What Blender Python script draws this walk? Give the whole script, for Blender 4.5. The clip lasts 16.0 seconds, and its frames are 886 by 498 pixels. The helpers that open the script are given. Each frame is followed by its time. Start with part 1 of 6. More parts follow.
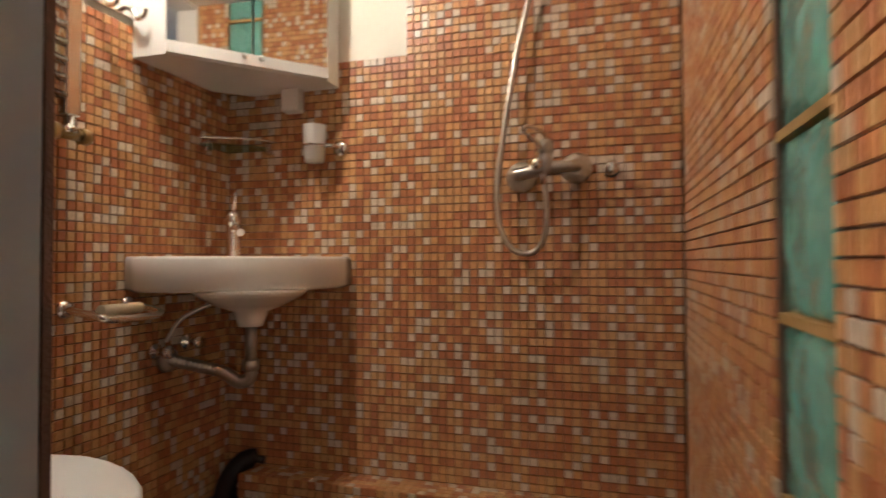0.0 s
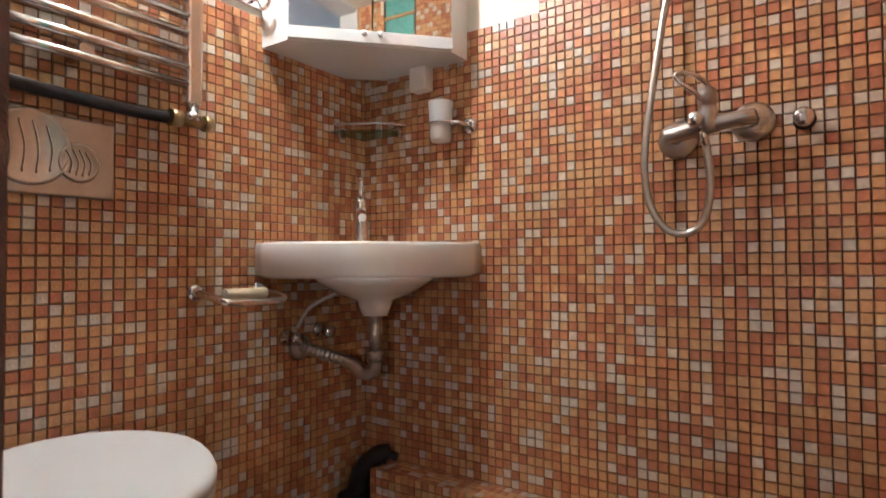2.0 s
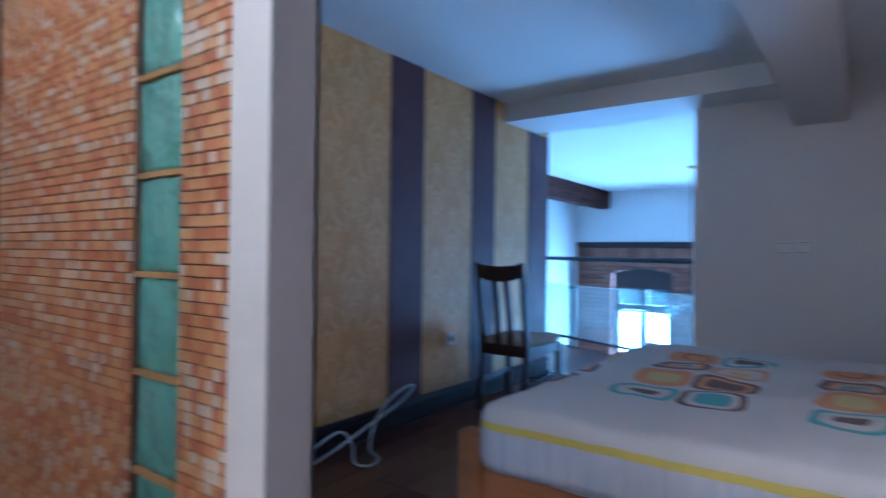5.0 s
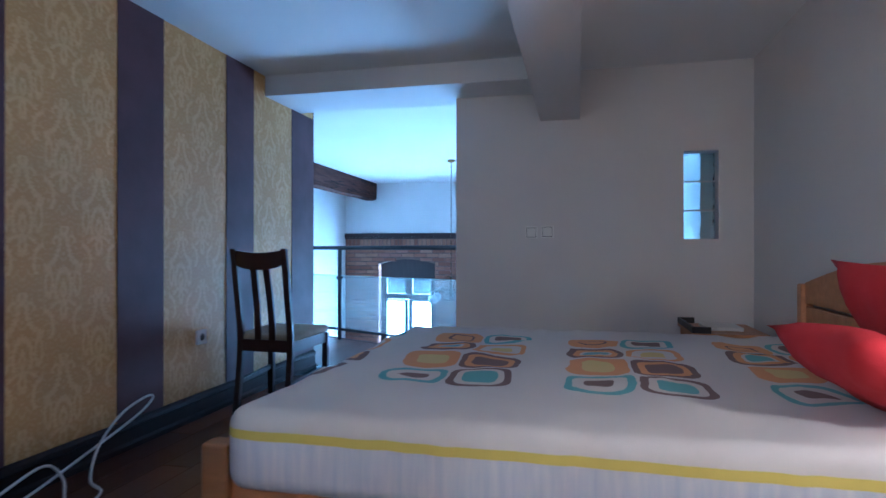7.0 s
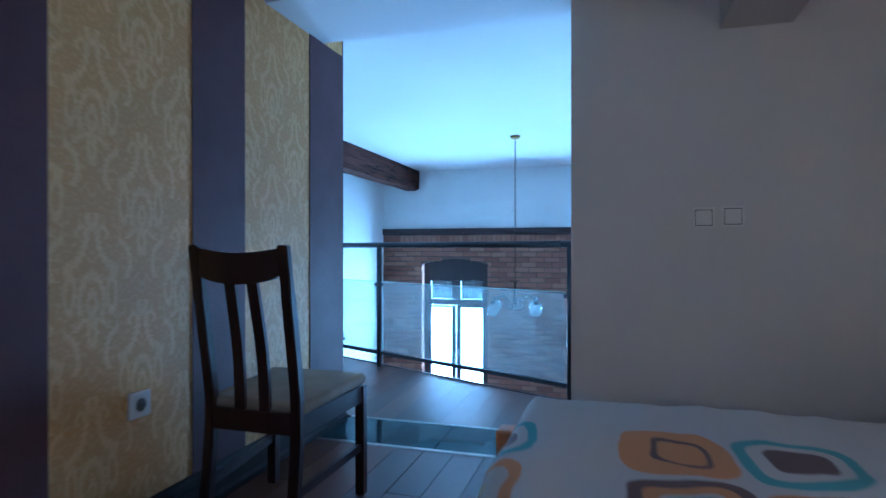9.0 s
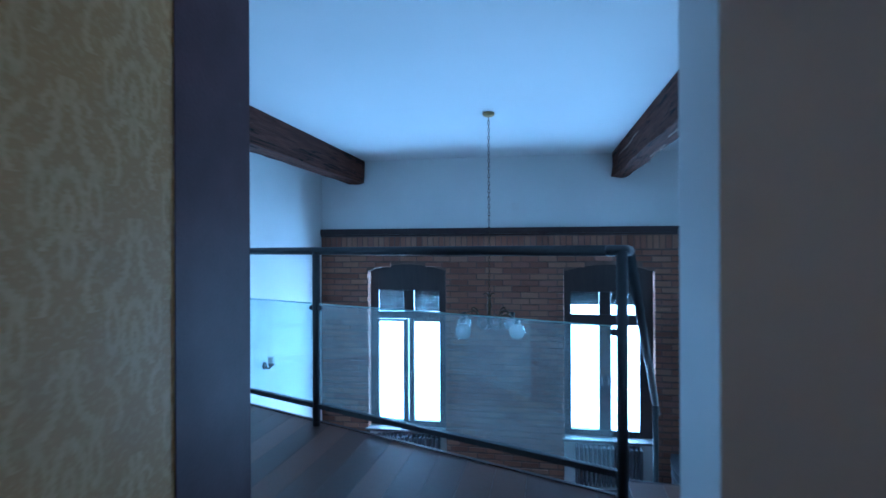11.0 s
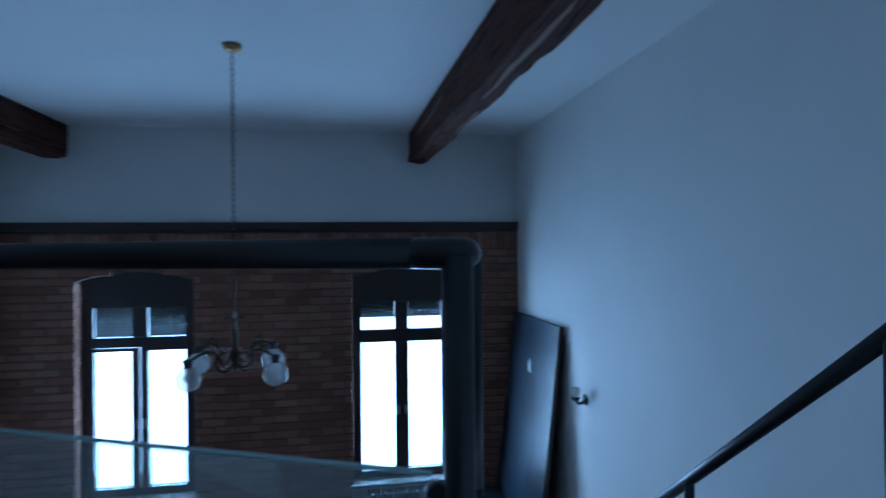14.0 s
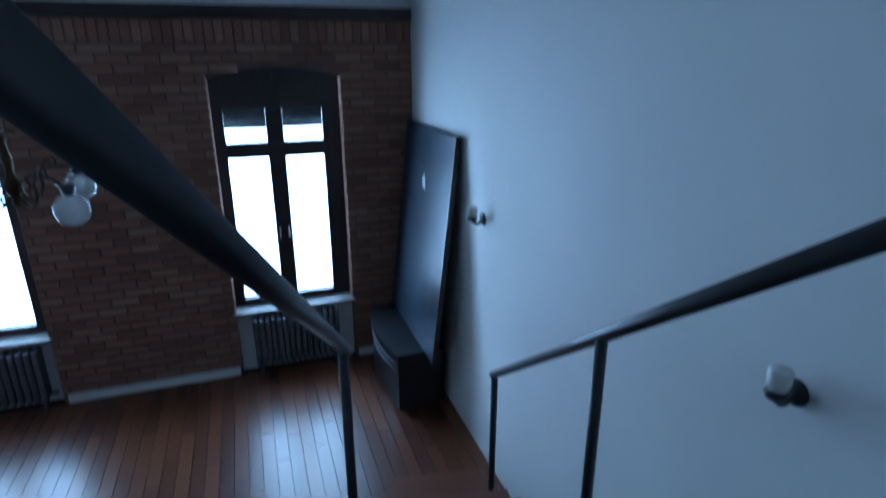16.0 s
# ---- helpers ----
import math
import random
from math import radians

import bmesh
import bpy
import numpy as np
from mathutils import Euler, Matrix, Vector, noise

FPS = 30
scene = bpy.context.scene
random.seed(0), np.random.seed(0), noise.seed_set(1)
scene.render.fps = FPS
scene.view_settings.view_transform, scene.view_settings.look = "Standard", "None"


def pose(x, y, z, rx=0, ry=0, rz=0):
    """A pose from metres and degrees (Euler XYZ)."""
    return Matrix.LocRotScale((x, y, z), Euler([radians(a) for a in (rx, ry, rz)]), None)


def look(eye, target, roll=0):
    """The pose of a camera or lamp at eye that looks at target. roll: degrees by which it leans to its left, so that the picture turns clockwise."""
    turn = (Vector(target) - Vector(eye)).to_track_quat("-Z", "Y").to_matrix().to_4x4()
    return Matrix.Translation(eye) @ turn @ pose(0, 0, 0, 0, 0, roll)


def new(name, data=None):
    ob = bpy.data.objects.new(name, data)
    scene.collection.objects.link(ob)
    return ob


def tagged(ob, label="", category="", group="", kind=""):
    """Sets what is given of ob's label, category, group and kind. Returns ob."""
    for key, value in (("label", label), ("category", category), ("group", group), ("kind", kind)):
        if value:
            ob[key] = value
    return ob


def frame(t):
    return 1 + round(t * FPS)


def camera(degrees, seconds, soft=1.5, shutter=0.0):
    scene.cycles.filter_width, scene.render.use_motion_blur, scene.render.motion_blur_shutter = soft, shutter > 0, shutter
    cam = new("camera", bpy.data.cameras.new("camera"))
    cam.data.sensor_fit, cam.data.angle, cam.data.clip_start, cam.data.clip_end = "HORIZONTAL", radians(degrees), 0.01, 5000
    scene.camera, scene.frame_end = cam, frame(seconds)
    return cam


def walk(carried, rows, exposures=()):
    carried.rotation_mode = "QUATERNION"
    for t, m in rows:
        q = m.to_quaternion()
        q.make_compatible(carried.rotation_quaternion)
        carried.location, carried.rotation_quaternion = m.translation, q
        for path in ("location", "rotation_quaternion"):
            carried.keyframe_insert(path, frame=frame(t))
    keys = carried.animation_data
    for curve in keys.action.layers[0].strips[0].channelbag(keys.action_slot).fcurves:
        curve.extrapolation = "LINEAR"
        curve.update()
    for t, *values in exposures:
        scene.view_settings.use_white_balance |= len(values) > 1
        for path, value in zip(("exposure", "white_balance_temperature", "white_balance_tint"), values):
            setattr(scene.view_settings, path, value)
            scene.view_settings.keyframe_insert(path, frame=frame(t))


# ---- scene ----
# Camera and its walk: seconds, eye (m), yaw, pitch, roll (degrees).
cam = camera(75.39, 16.0, soft=1.5, shutter=0.75)
PATH = [
    (0.0, 0.042, 0.028, 0.820, 16.18, 1.26, -0.20),
    (0.5, 0.077, 0.193, 0.781, 25.83, 1.26, -0.47),
    (1.0, 0.104, 0.259, 0.742, 33.56, 1.45, -0.36),
    (1.5, 0.124, 0.284, 0.734, 35.25, 1.67, -0.35),
    (2.0, 0.109, 0.268, 0.776, 34.91, 1.57, -0.32),
    (2.5, 0.030, 0.189, 0.860, 26.18, 1.21, 0.06),
    (3.0, -0.057, 0.013, 0.946, 11.26, 0.69, 0.28),
    (3.2, -0.071, -0.041, 1.012, 5.76, -0.86, 0.43),
    (3.5, -0.140, -0.187, 1.054, -3.47, -0.67, 0.57),
    (4.2, -0.295, -0.384, 1.073, -29.82, -0.63, 0.82),
    (4.5, -0.321, -0.468, 1.032, -38.60, 0.62, 0.67),
    (5.0, -0.383, -0.487, 1.018, -53.98, 0.44, 0.73),
    (5.2, -0.393, -0.500, 1.010, -58.27, 0.45, 0.58),
    (7.3, -0.039, -0.400, 0.959, -77.15, 0.04, 0.05),
    (7.5, 0.092, -0.400, 0.977, -74.75, -0.07, -0.09),
    (8.0, 0.544, -0.176, 0.970, -71.71, -0.14, 0.03),
    (8.5, 0.945, 0.041, 0.969, -72.06, -0.16, 0.04),
    (9.0, 1.254, 0.252, 0.956, -73.40, -0.11, -0.03),
    (9.5, 1.532, 0.407, 0.949, -78.17, -0.06, 0.11),
    (9.7, 1.642, 0.469, 0.954, -80.54, -0.10, -0.02),
    (12.0, 3.162, 0.861, 0.994, -78.00, 0.16, -0.36),
    (12.5, 3.405, 0.848, 0.990, -77.59, 0.20, -0.35),
    (13.0, 3.624, 0.826, 0.994, -83.26, 0.10, -0.25),
    (13.5, 3.865, 0.717, 0.989, -92.46, 0.07, -0.43),
    (14.0, 4.078, 0.649, 0.985, -99.51, -0.05, -0.54),
    (14.5, 4.294, 0.570, 0.947, -104.55, 0.01, -0.73),
    (14.8, 4.410, 0.491, 0.902, -106.41, 0.29, -0.83),
    (15.0, 4.490, 0.451, 0.896, -108.29, -0.30, -0.87),
    (15.2, 4.578, 0.415, 0.896, -108.72, -3.41, -0.96),
    (15.5, 4.664, 0.372, 0.919, -108.73, -9.63, -0.72),
    (15.7, 4.716, 0.360, 0.925, -108.87, -13.56, -0.31),
    (15.9, 4.738, 0.345, 0.921, -108.85, -17.33, -0.29),
    (16.0, 4.750, 0.331, 0.908, -108.78, -19.07, -0.14),
]
# The clip's white balance stays at lamp light, so daylight looks blue; it darkens its picture in front of the windows.
walk(cam, [(t, pose(x, y, z, 90 + pitch, 0, yaw) @ pose(0, 0, 0, 0, 0, roll)) for t, x, y, z, yaw, pitch, roll in PATH],
     [(0.0, 1.22, 4850, 5), (0.5, 1.37, 4800, 5), (1.2, 1.74, 4400, 5), (2.2, 1.66, 4200, 5), (3.0, 1.36, 4080, 6), (3.5, 1.10, 4000, 6), (4.2, 0.92, 3800, 7), (4.6, 0.92, 3650, 7), (5.2, 1.02, 3700, 8), (7.5, 1.18, 3950, 8),
      (9.0, 0.83, 3850, 5), (9.7, 0.58, 3800, 4), (11.8, -0.46, 3980, 4), (12.6, -0.68, 3980, 5), (13.5, -1.11, 4150, 8), (14.5, -1.62, 4400, 10), (15.2, -1.44, 4500, 10), (16.0, -1.21, 4500, 10)])

# ---- light ----
world = bpy.data.worlds.new("sky")
scene.world = world
world.use_nodes = True
wn = world.node_tree.nodes
sky = wn.new("ShaderNodeTexSky")
sky.sky_type = 'NISHITA'
sky.sun_disc = False
sky.sun_elevation, sky.sun_rotation = radians(40), radians(-60)
world.node_tree.links.new(sky.outputs[0], wn["Background"].inputs[0])
wn["Background"].inputs[1].default_value = 0.12


def lamp(name, kind, m, energy, color, **settings):
    data = bpy.data.lights.new(name, kind)
    data.energy, data.color = energy, color
    for key, value in settings.items():
        if key == "size":
            data.size = value
        elif key == "size_y":
            data.shape, data.size_y = 'RECTANGLE', value
        elif key == "radius":
            data.shadow_soft_size = value
        elif key == "spread":
            data.spread = value
        elif key == "angle":
            data.angle = value
    ob = new(name, data)
    ob.matrix_world = m
    return ob


DAY = (0.70, 0.90, 1.0)
WARM = (1.0, 0.74, 0.47)
# a weak veiled sun from the street side
lamp("sun", 'SUN', pose(12, 2, 6, 0, 62, 8), 0.6, (1.0, 0.95, 0.88), angle=radians(12))
# skylight in the two window openings
for wy in (2.72, 0.04):
    lamp("window_light", 'AREA', look((10.42, wy, -0.35), (4.0, wy, -1.2)), 180.0, DAY, size=1.0, size_y=2.0)
# the lamp in the bathroom ceiling
lamp("bath_bulb", 'POINT', pose(-0.94, 0.93, 1.93), 14.0, WARM, radius=0.04)
# added fill for the bedroom walls: an unseen hanging lamp in the far corner
lamp("bedroom_fill", 'POINT', pose(-1.85, -0.05, 1.62), 19.0, (1.0, 0.66, 0.38), radius=0.09)
# added fill for the wallpaper: an unseen wall lamp beside the bed head
lamp("bedside_fill", 'POINT', pose(0.85, -1.36, 1.02), 6.5, (1.0, 0.66, 0.38), radius=0.05)

# ---- materials ----
def mat(name, color, rough=0.6, metal=0.0, vary=0.12, scale=6.0, bump=0.0, bscale=60.0, spec=0.5, color2=None, stretch=(1, 1, 1), coat=0.0):
    m = bpy.data.materials.new(name)
    m.use_nodes = True
    n, l = m.node_tree.nodes, m.node_tree.links
    b = n["Principled BSDF"]
    b.inputs["Roughness"].default_value, b.inputs["Metallic"].default_value = rough, metal
    b.inputs["Specular IOR Level"].default_value = spec
    b.inputs["Coat Weight"].default_value = coat
    tc = n.new("ShaderNodeTexCoord")
    mp = n.new("ShaderNodeMapping")
    mp.inputs["Scale"].default_value = stretch
    l.new(tc.outputs["Object"], mp.inputs[0])
    n1, n2 = n.new("ShaderNodeTexNoise"), n.new("ShaderNodeTexNoise")
    n1.inputs["Scale"].default_value, n2.inputs["Scale"].default_value = scale, bscale
    n1.inputs["Detail"].default_value = 5
    for q in (n1, n2):
        l.new(mp.outputs[0], q.inputs["Vector"])
    mix = n.new("ShaderNodeMix")
    mix.data_type = 'RGBA'
    c2 = color2 or tuple(c * (1 - 2.2 * vary) for c in color)
    mix.inputs[6].default_value, mix.inputs[7].default_value = (*c2, 1), (*[min(1, c * (1 + 0.4 * vary)) for c in color], 1)
    add = n.new("ShaderNodeMath")
    add.operation = 'MULTIPLY_ADD'
    add.inputs[1].default_value, add.inputs[2].default_value = 0.35, 0.0
    l.new(n2.outputs[0], add.inputs[0])
    ramp = n.new("ShaderNodeMath")
    ramp.operation = 'MULTIPLY_ADD'
    ramp.use_clamp = True
    ramp.inputs[1].default_value = 1.5
    ramp.inputs[2].default_value = -0.25
    l.new(n1.outputs[0], ramp.inputs[0])
    fac = n.new("ShaderNodeMath")
    fac.operation = 'MULTIPLY_ADD'
    fac.use_clamp = True
    fac.inputs[1].default_value = 0.8
    l.new(ramp.outputs[0], fac.inputs[0])
    l.new(add.outputs[0], fac.inputs[2])
    l.new(fac.outputs[0], mix.inputs[0])
    l.new(mix.outputs[2], b.inputs["Base Color"])
    rr = n.new("ShaderNodeMath")
    rr.operation = 'MULTIPLY_ADD'
    rr.use_clamp = True
    rr.inputs[1].default_value, rr.inputs[2].default_value = -0.25 * rough, rough * 1.12
    l.new(n1.outputs[0], rr.inputs[0])
    l.new(rr.outputs[0], b.inputs["Roughness"])
    if bump:
        bp = n.new("ShaderNodeBump")
        bp.inputs["Strength"].default_value, bp.inputs["Distance"].default_value = bump, 0.01
        l.new(n2.outputs[0], bp.inputs["Height"])
        l.new(bp.outputs[0], b.inputs["Normal"])
    return m


def math_node(m, op, a, b=None, c=None, clamp=False):
    q = m.node_tree.nodes.new("ShaderNodeMath")
    q.operation, q.use_clamp = op, clamp
    for i, v in enumerate((a, b, c)):
        if v is None:
            continue
        if isinstance(v, (int, float)):
            q.inputs[i].default_value = v
        else:
            m.node_tree.links.new(v, q.inputs[i])
    return q.outputs[0]


def mix_node(m, fac, a, b):
    q = m.node_tree.nodes.new("ShaderNodeMix")
    q.data_type = 'RGBA'
    m.node_tree.links.new(fac, q.inputs[0])
    for i, v in ((6, a), (7, b)):
        if isinstance(v, tuple):
            q.inputs[i].default_value = (*v, 1)
        else:
            m.node_tree.links.new(v, q.inputs[i])
    return q.outputs[2]


def picked(name, colors, island, rough=0.35, bump=0.15, bscale=120, spec=0.5):
    """Each piece takes one of the colours: by mesh island, or by object."""
    m = mat(name, colors[0][1], rough, bump=bump, bscale=bscale, spec=spec)
    n, l = m.node_tree.nodes, m.node_tree.links
    rnd = n.new("ShaderNodeNewGeometry").outputs["Random Per Island"] if island else n.new("ShaderNodeObjectInfo").outputs["Random"]
    ramp = n.new("ShaderNodeValToRGB")
    ramp.color_ramp.interpolation = 'CONSTANT'
    e = ramp.color_ramp.elements
    while len(e) < len(colors):
        e.new(0.5)
    for q, (p, c) in zip(e, colors):
        q.position, q.color = p, (*c, 1)
    l.new(rnd, ramp.inputs[0])
    noise_tex = n.new("ShaderNodeTexNoise")
    noise_tex.inputs["Scale"].default_value = 90
    hue = n.new("ShaderNodeHueSaturation")
    l.new(ramp.outputs[0], hue.inputs["Color"])
    l.new(math_node(m, 'MULTIPLY_ADD', noise_tex.outputs[0], 0.5, 0.75), hue.inputs["Value"])
    tc = n.new("ShaderNodeTexCoord")
    l.new(tc.outputs["Object"], noise_tex.inputs["Vector"])
    l.new(hue.outputs[0], n["Principled BSDF"].inputs["Base Color"])
    return m


TILE_COLORS = [(0.0, (0.42, 0.165, 0.068)), (0.22, (0.55, 0.30, 0.115)), (0.44, (0.50, 0.225, 0.085)), (0.58, (0.56, 0.335, 0.145)),
               (0.76, (0.62, 0.53, 0.42)), (0.90, (0.45, 0.185, 0.075)), (0.95, (0.58, 0.48, 0.37))]
BRICK_COLORS = [(0.0, (0.235, 0.115, 0.075)), (0.2, (0.255, 0.125, 0.078)), (0.4, (0.19, 0.090, 0.058)), (0.6, (0.28, 0.15, 0.095)),
                (0.8, (0.245, 0.125, 0.088)), (0.94, (0.29, 0.165, 0.11))]
PLANK_COLORS = [(0.0, (0.085, 0.030, 0.014)), (0.25, (0.115, 0.042, 0.019)), (0.5, (0.070, 0.024, 0.012)), (0.75, (0.135, 0.052, 0.024))]
M_TILE = picked("glazed mosaic", TILE_COLORS, True, 0.30)
M_TILE_ONE = picked("glazed mosaic piece", TILE_COLORS, False, 0.30)
M_BRICK = picked("old brick", BRICK_COLORS, True, 0.9, 0.5, 70)
M_BRICK_ONE = picked("old brick piece", BRICK_COLORS, False, 0.9, 0.5, 70)
M_PLANK = picked("varnished plank", PLANK_COLORS, False, 0.30, 0.05, 40)
M_GROUT = mat("brown grout", (0.16, 0.085, 0.055), 0.85, vary=0.25, bump=0.3, bscale=200)
M_MORTAR = mat("mortar", (0.16, 0.11, 0.085), 0.95, vary=0.25, bump=0.5)
M_WHITE = mat("white wall paint", (0.78, 0.78, 0.76), 0.75, vary=0.05, scale=1.2, bump=0.10, bscale=140)
M_CREAM = mat("cream wall paint", (0.80, 0.76, 0.66), 0.7, vary=0.05, bump=0.08)
M_CEIL = mat("white ceiling paint", (0.80, 0.80, 0.79), 0.8, vary=0.03, scale=0.8, bump=0.06, bscale=120)
M_GREY = mat("grey wall paint", (0.70, 0.675, 0.655), 0.75, vary=0.05, scale=1.0, bump=0.10, bscale=150)
M_GREYD = mat("grey door paint", (0.30, 0.30, 0.31), 0.5, vary=0.08)
M_ENDGREY = mat("slate grey wall end", (0.37, 0.365, 0.37), 0.7, vary=0.06, scale=1.0, bump=0.1, bscale=150)
M_JAMB = mat("white jamb paint", (0.72, 0.70, 0.67), 0.55, vary=0.06, scale=3)
M_STRIPE = mat("plum wall paint", (0.120, 0.060, 0.066), 0.6, spec=0.25, vary=0.2, scale=5, bump=0.12, bscale=90)
M_BASE = mat("dark varnished skirting", (0.024, 0.014, 0.013), 0.55, spec=0.2, vary=0.2, scale=4, stretch=(0.5, 4, 4))
M_CHAIR = mat("dark stained wood", (0.035, 0.014, 0.012), 0.32, vary=0.25, scale=14, stretch=(3, 3, 0.5), bump=0.05)
M_SEAT = mat("beige woven upholstery", (0.42, 0.35, 0.26), 0.9, vary=0.15, scale=9, bump=0.4, bscale=420)
M_PINE = mat("orange lacquered pine", (0.52, 0.23, 0.08), 0.4, vary=0.18, scale=5, stretch=(6, 1, 6), bump=0.04)
M_LADDER = mat("worn pine", (0.33, 0.165, 0.075), 0.6, vary=0.2, scale=8, stretch=(4, 4, 0.6))
M_BEAM = mat("old oak beam", (0.105, 0.042, 0.027), 0.85, spec=0.15, vary=0.4, scale=7, stretch=(0.35, 5, 5), bump=1.0, bscale=22, color2=(0.018, 0.010, 0.008))
def cracked(m):
    """Long dark checks along the grain and pale worn edges."""
    n, l = m.node_tree.nodes, m.node_tree.links
    tc, mp, q = n.new("ShaderNodeTexCoord"), n.new("ShaderNodeMapping"), n.new("ShaderNodeTexNoise")
    mp.inputs["Scale"].default_value = (0.22, 6, 8)
    q.inputs["Scale"].default_value, q.inputs["Detail"].default_value = 1.6, 3
    l.new(tc.outputs["Object"], mp.inputs[0])
    l.new(mp.outputs[0], q.inputs["Vector"])
    split = math_node(m, 'LESS_THAN', math_node(m, 'ABSOLUTE', math_node(m, 'SUBTRACT', q.outputs[0], 0.50)), 0.010)
    worn = math_node(m, 'GREATER_THAN', q.outputs[0], 0.66)
    b = n["Principled BSDF"]
    base = b.inputs["Base Color"].links[0].from_socket
    base = mix_node(m, worn, base, (0.26, 0.19, 0.15))
    l.new(mix_node(m, split, base, (0.006, 0.004, 0.004)), b.inputs["Base Color"])


cracked(M_BEAM)
M_CERAMIC = mat("white ceramic", (0.78, 0.74, 0.68), 0.12, vary=0.03, coat=0.4)
M_CHROME = mat("chrome", (0.80, 0.79, 0.77), 0.16, 1.0, vary=0.06, scale=20)
M_NICKEL = mat("brushed nickel", (0.55, 0.52, 0.48), 0.3, 1.0, vary=0.1, scale=30)
M_OLDBRASS = mat("tarnished brass", (0.09, 0.062, 0.035), 0.38, 1.0, vary=0.3, scale=20)
M_BRASS = mat("old brass", (0.50, 0.36, 0.16), 0.35, 1.0, vary=0.2, scale=20)
M_STEEL = mat("black painted steel", (0.024, 0.026, 0.032), 0.38, 0.0, vary=0.15, scale=20, spec=0.6)
M_PLASTIC = mat("white plastic", (0.75, 0.74, 0.71), 0.4, vary=0.03)
M_BLACK = mat("black plastic", (0.012, 0.012, 0.014), 0.4, vary=0.2)
M_DARKWOOD = mat("dark window wood", (0.030, 0.018, 0.016), 0.4, vary=0.25, scale=8, stretch=(4, 4, 0.5))
M_CLOTH_RED = mat("red cushion cloth", (0.50, 0.014, 0.02), 0.85, vary=0.12, scale=5, bump=0.3, bscale=300)
M_ARM = mat("faded red upholstery", (0.17, 0.035, 0.06), 0.85, vary=0.25, scale=6, bump=0.3, bscale=200)
M_IRON = mat("painted cast iron", (0.10, 0.10, 0.11), 0.45, vary=0.1)
M_SILL = mat("pale stone sill", (0.20, 0.19, 0.18), 0.6, vary=0.12)
M_SLAT = mat("grey roller shutter", (0.055, 0.06, 0.06), 0.6, vary=0.08)
M_BLUE = mat("blue cleaning cloth", (0.05, 0.32, 0.52), 0.9, vary=0.15, bump=0.3)
M_JOINT = mat("ochre joint mortar", (0.46, 0.28, 0.09), 0.9, vary=0.2)
M_BAMBOO = mat("cardboard roll core", (0.62, 0.52, 0.34), 0.8, vary=0.1)


def glass(name, color, rough=0.0, ior=1.45, bump=0.0, alpha=None):
    m = bpy.data.materials.new(name)
    m.use_nodes = True
    n, l = m.node_tree.nodes, m.node_tree.links
    b = n["Principled BSDF"]
    b.inputs["Base Color"].default_value = (*color, 1)
    b.inputs["Roughness"].default_value, b.inputs["IOR"].default_value = rough, ior
    b.inputs["Transmission Weight"].default_value = 1.0
    if bump:
        q, bp = n.new("ShaderNodeTexNoise"), n.new("ShaderNodeBump")
        tc = n.new("ShaderNodeTexCoord")
        l.new(tc.outputs["Object"], q.inputs["Vector"])
        q.inputs["Scale"].default_value = 14
        bp.inputs["Strength"].default_value, bp.inputs["Distance"].default_value = bump, 0.03
        l.new(q.outputs[0], bp.inputs["Height"])
        l.new(bp.outputs[0], b.inputs["Normal"])
    return m


def pane_mat(name, tint, gloss=0.08):
    """A thin pane: clear, with a little mirror gloss."""
    m = bpy.data.materials.new(name)
    m.use_nodes = True
    n, l = m.node_tree.nodes, m.node_tree.links
    n.remove(n["Principled BSDF"])
    tr, gl, mx = n.new("ShaderNodeBsdfTransparent"), n.new("ShaderNodeBsdfGlossy"), n.new("ShaderNodeMixShader")
    tr.inputs[0].default_value = (*tint, 1)
    gl.inputs[1].default_value = 0.03
    mx.inputs[0].default_value = gloss
    l.new(tr.outputs[0], mx.inputs[1])
    l.new(gl.outputs[0], mx.inputs[2])
    l.new(mx.outputs[0], n["Material Output"].inputs[0])
    return m


M_BLOCK = glass("green glass block", (0.36, 0.74, 0.63), 0.10, 1.45, 1.0)
M_BLOCK.node_tree.nodes["Principled BSDF"].inputs["Transmission Weight"].default_value = 0.5
M_BLOCKC = glass("clear glass block", (0.80, 0.93, 0.97), 0.15, 1.45, 0.5)
M_GLOBE = mat("milky glass globe", (0.82, 0.83, 0.83), 0.12, vary=0.03)
M_GLOBE.node_tree.nodes["Principled BSDF"].inputs["Alpha"].default_value = 0.38
M_PANE = pane_mat("window pane", (0.96, 0.98, 0.98))
M_RAILGLASS = pane_mat("railing pane", (0.88, 0.95, 0.95), 0.07)


def dusty_haze(m, amount):
    """A thin film on a pane: dust, plus window glare painted in as haze."""
    n, l = m.node_tree.nodes, m.node_tree.links
    clear = n["Material Output"].inputs[0].links[0].from_socket
    dust_haze, through_dust_haze, both, mx = n.new("ShaderNodeBsdfDiffuse"), n.new("ShaderNodeBsdfTranslucent"), n.new("ShaderNodeAddShader"), n.new("ShaderNodeMixShader")
    for q in (dust_haze, through_dust_haze):
        q.inputs[0].default_value = (0.45, 0.47, 0.48, 1)
    l.new(dust_haze.outputs[0], both.inputs[0])
    l.new(through_dust_haze.outputs[0], both.inputs[1])
    smudge = n.new("ShaderNodeTexNoise")
    smudge.inputs["Scale"].default_value = 3
    l.new(math_node(m, 'MULTIPLY', smudge.outputs[0], 2 * amount), mx.inputs[0])
    l.new(clear, mx.inputs[1])
    l.new(both.outputs[0], mx.inputs[2])
    l.new(mx.outputs[0], n["Material Output"].inputs[0])


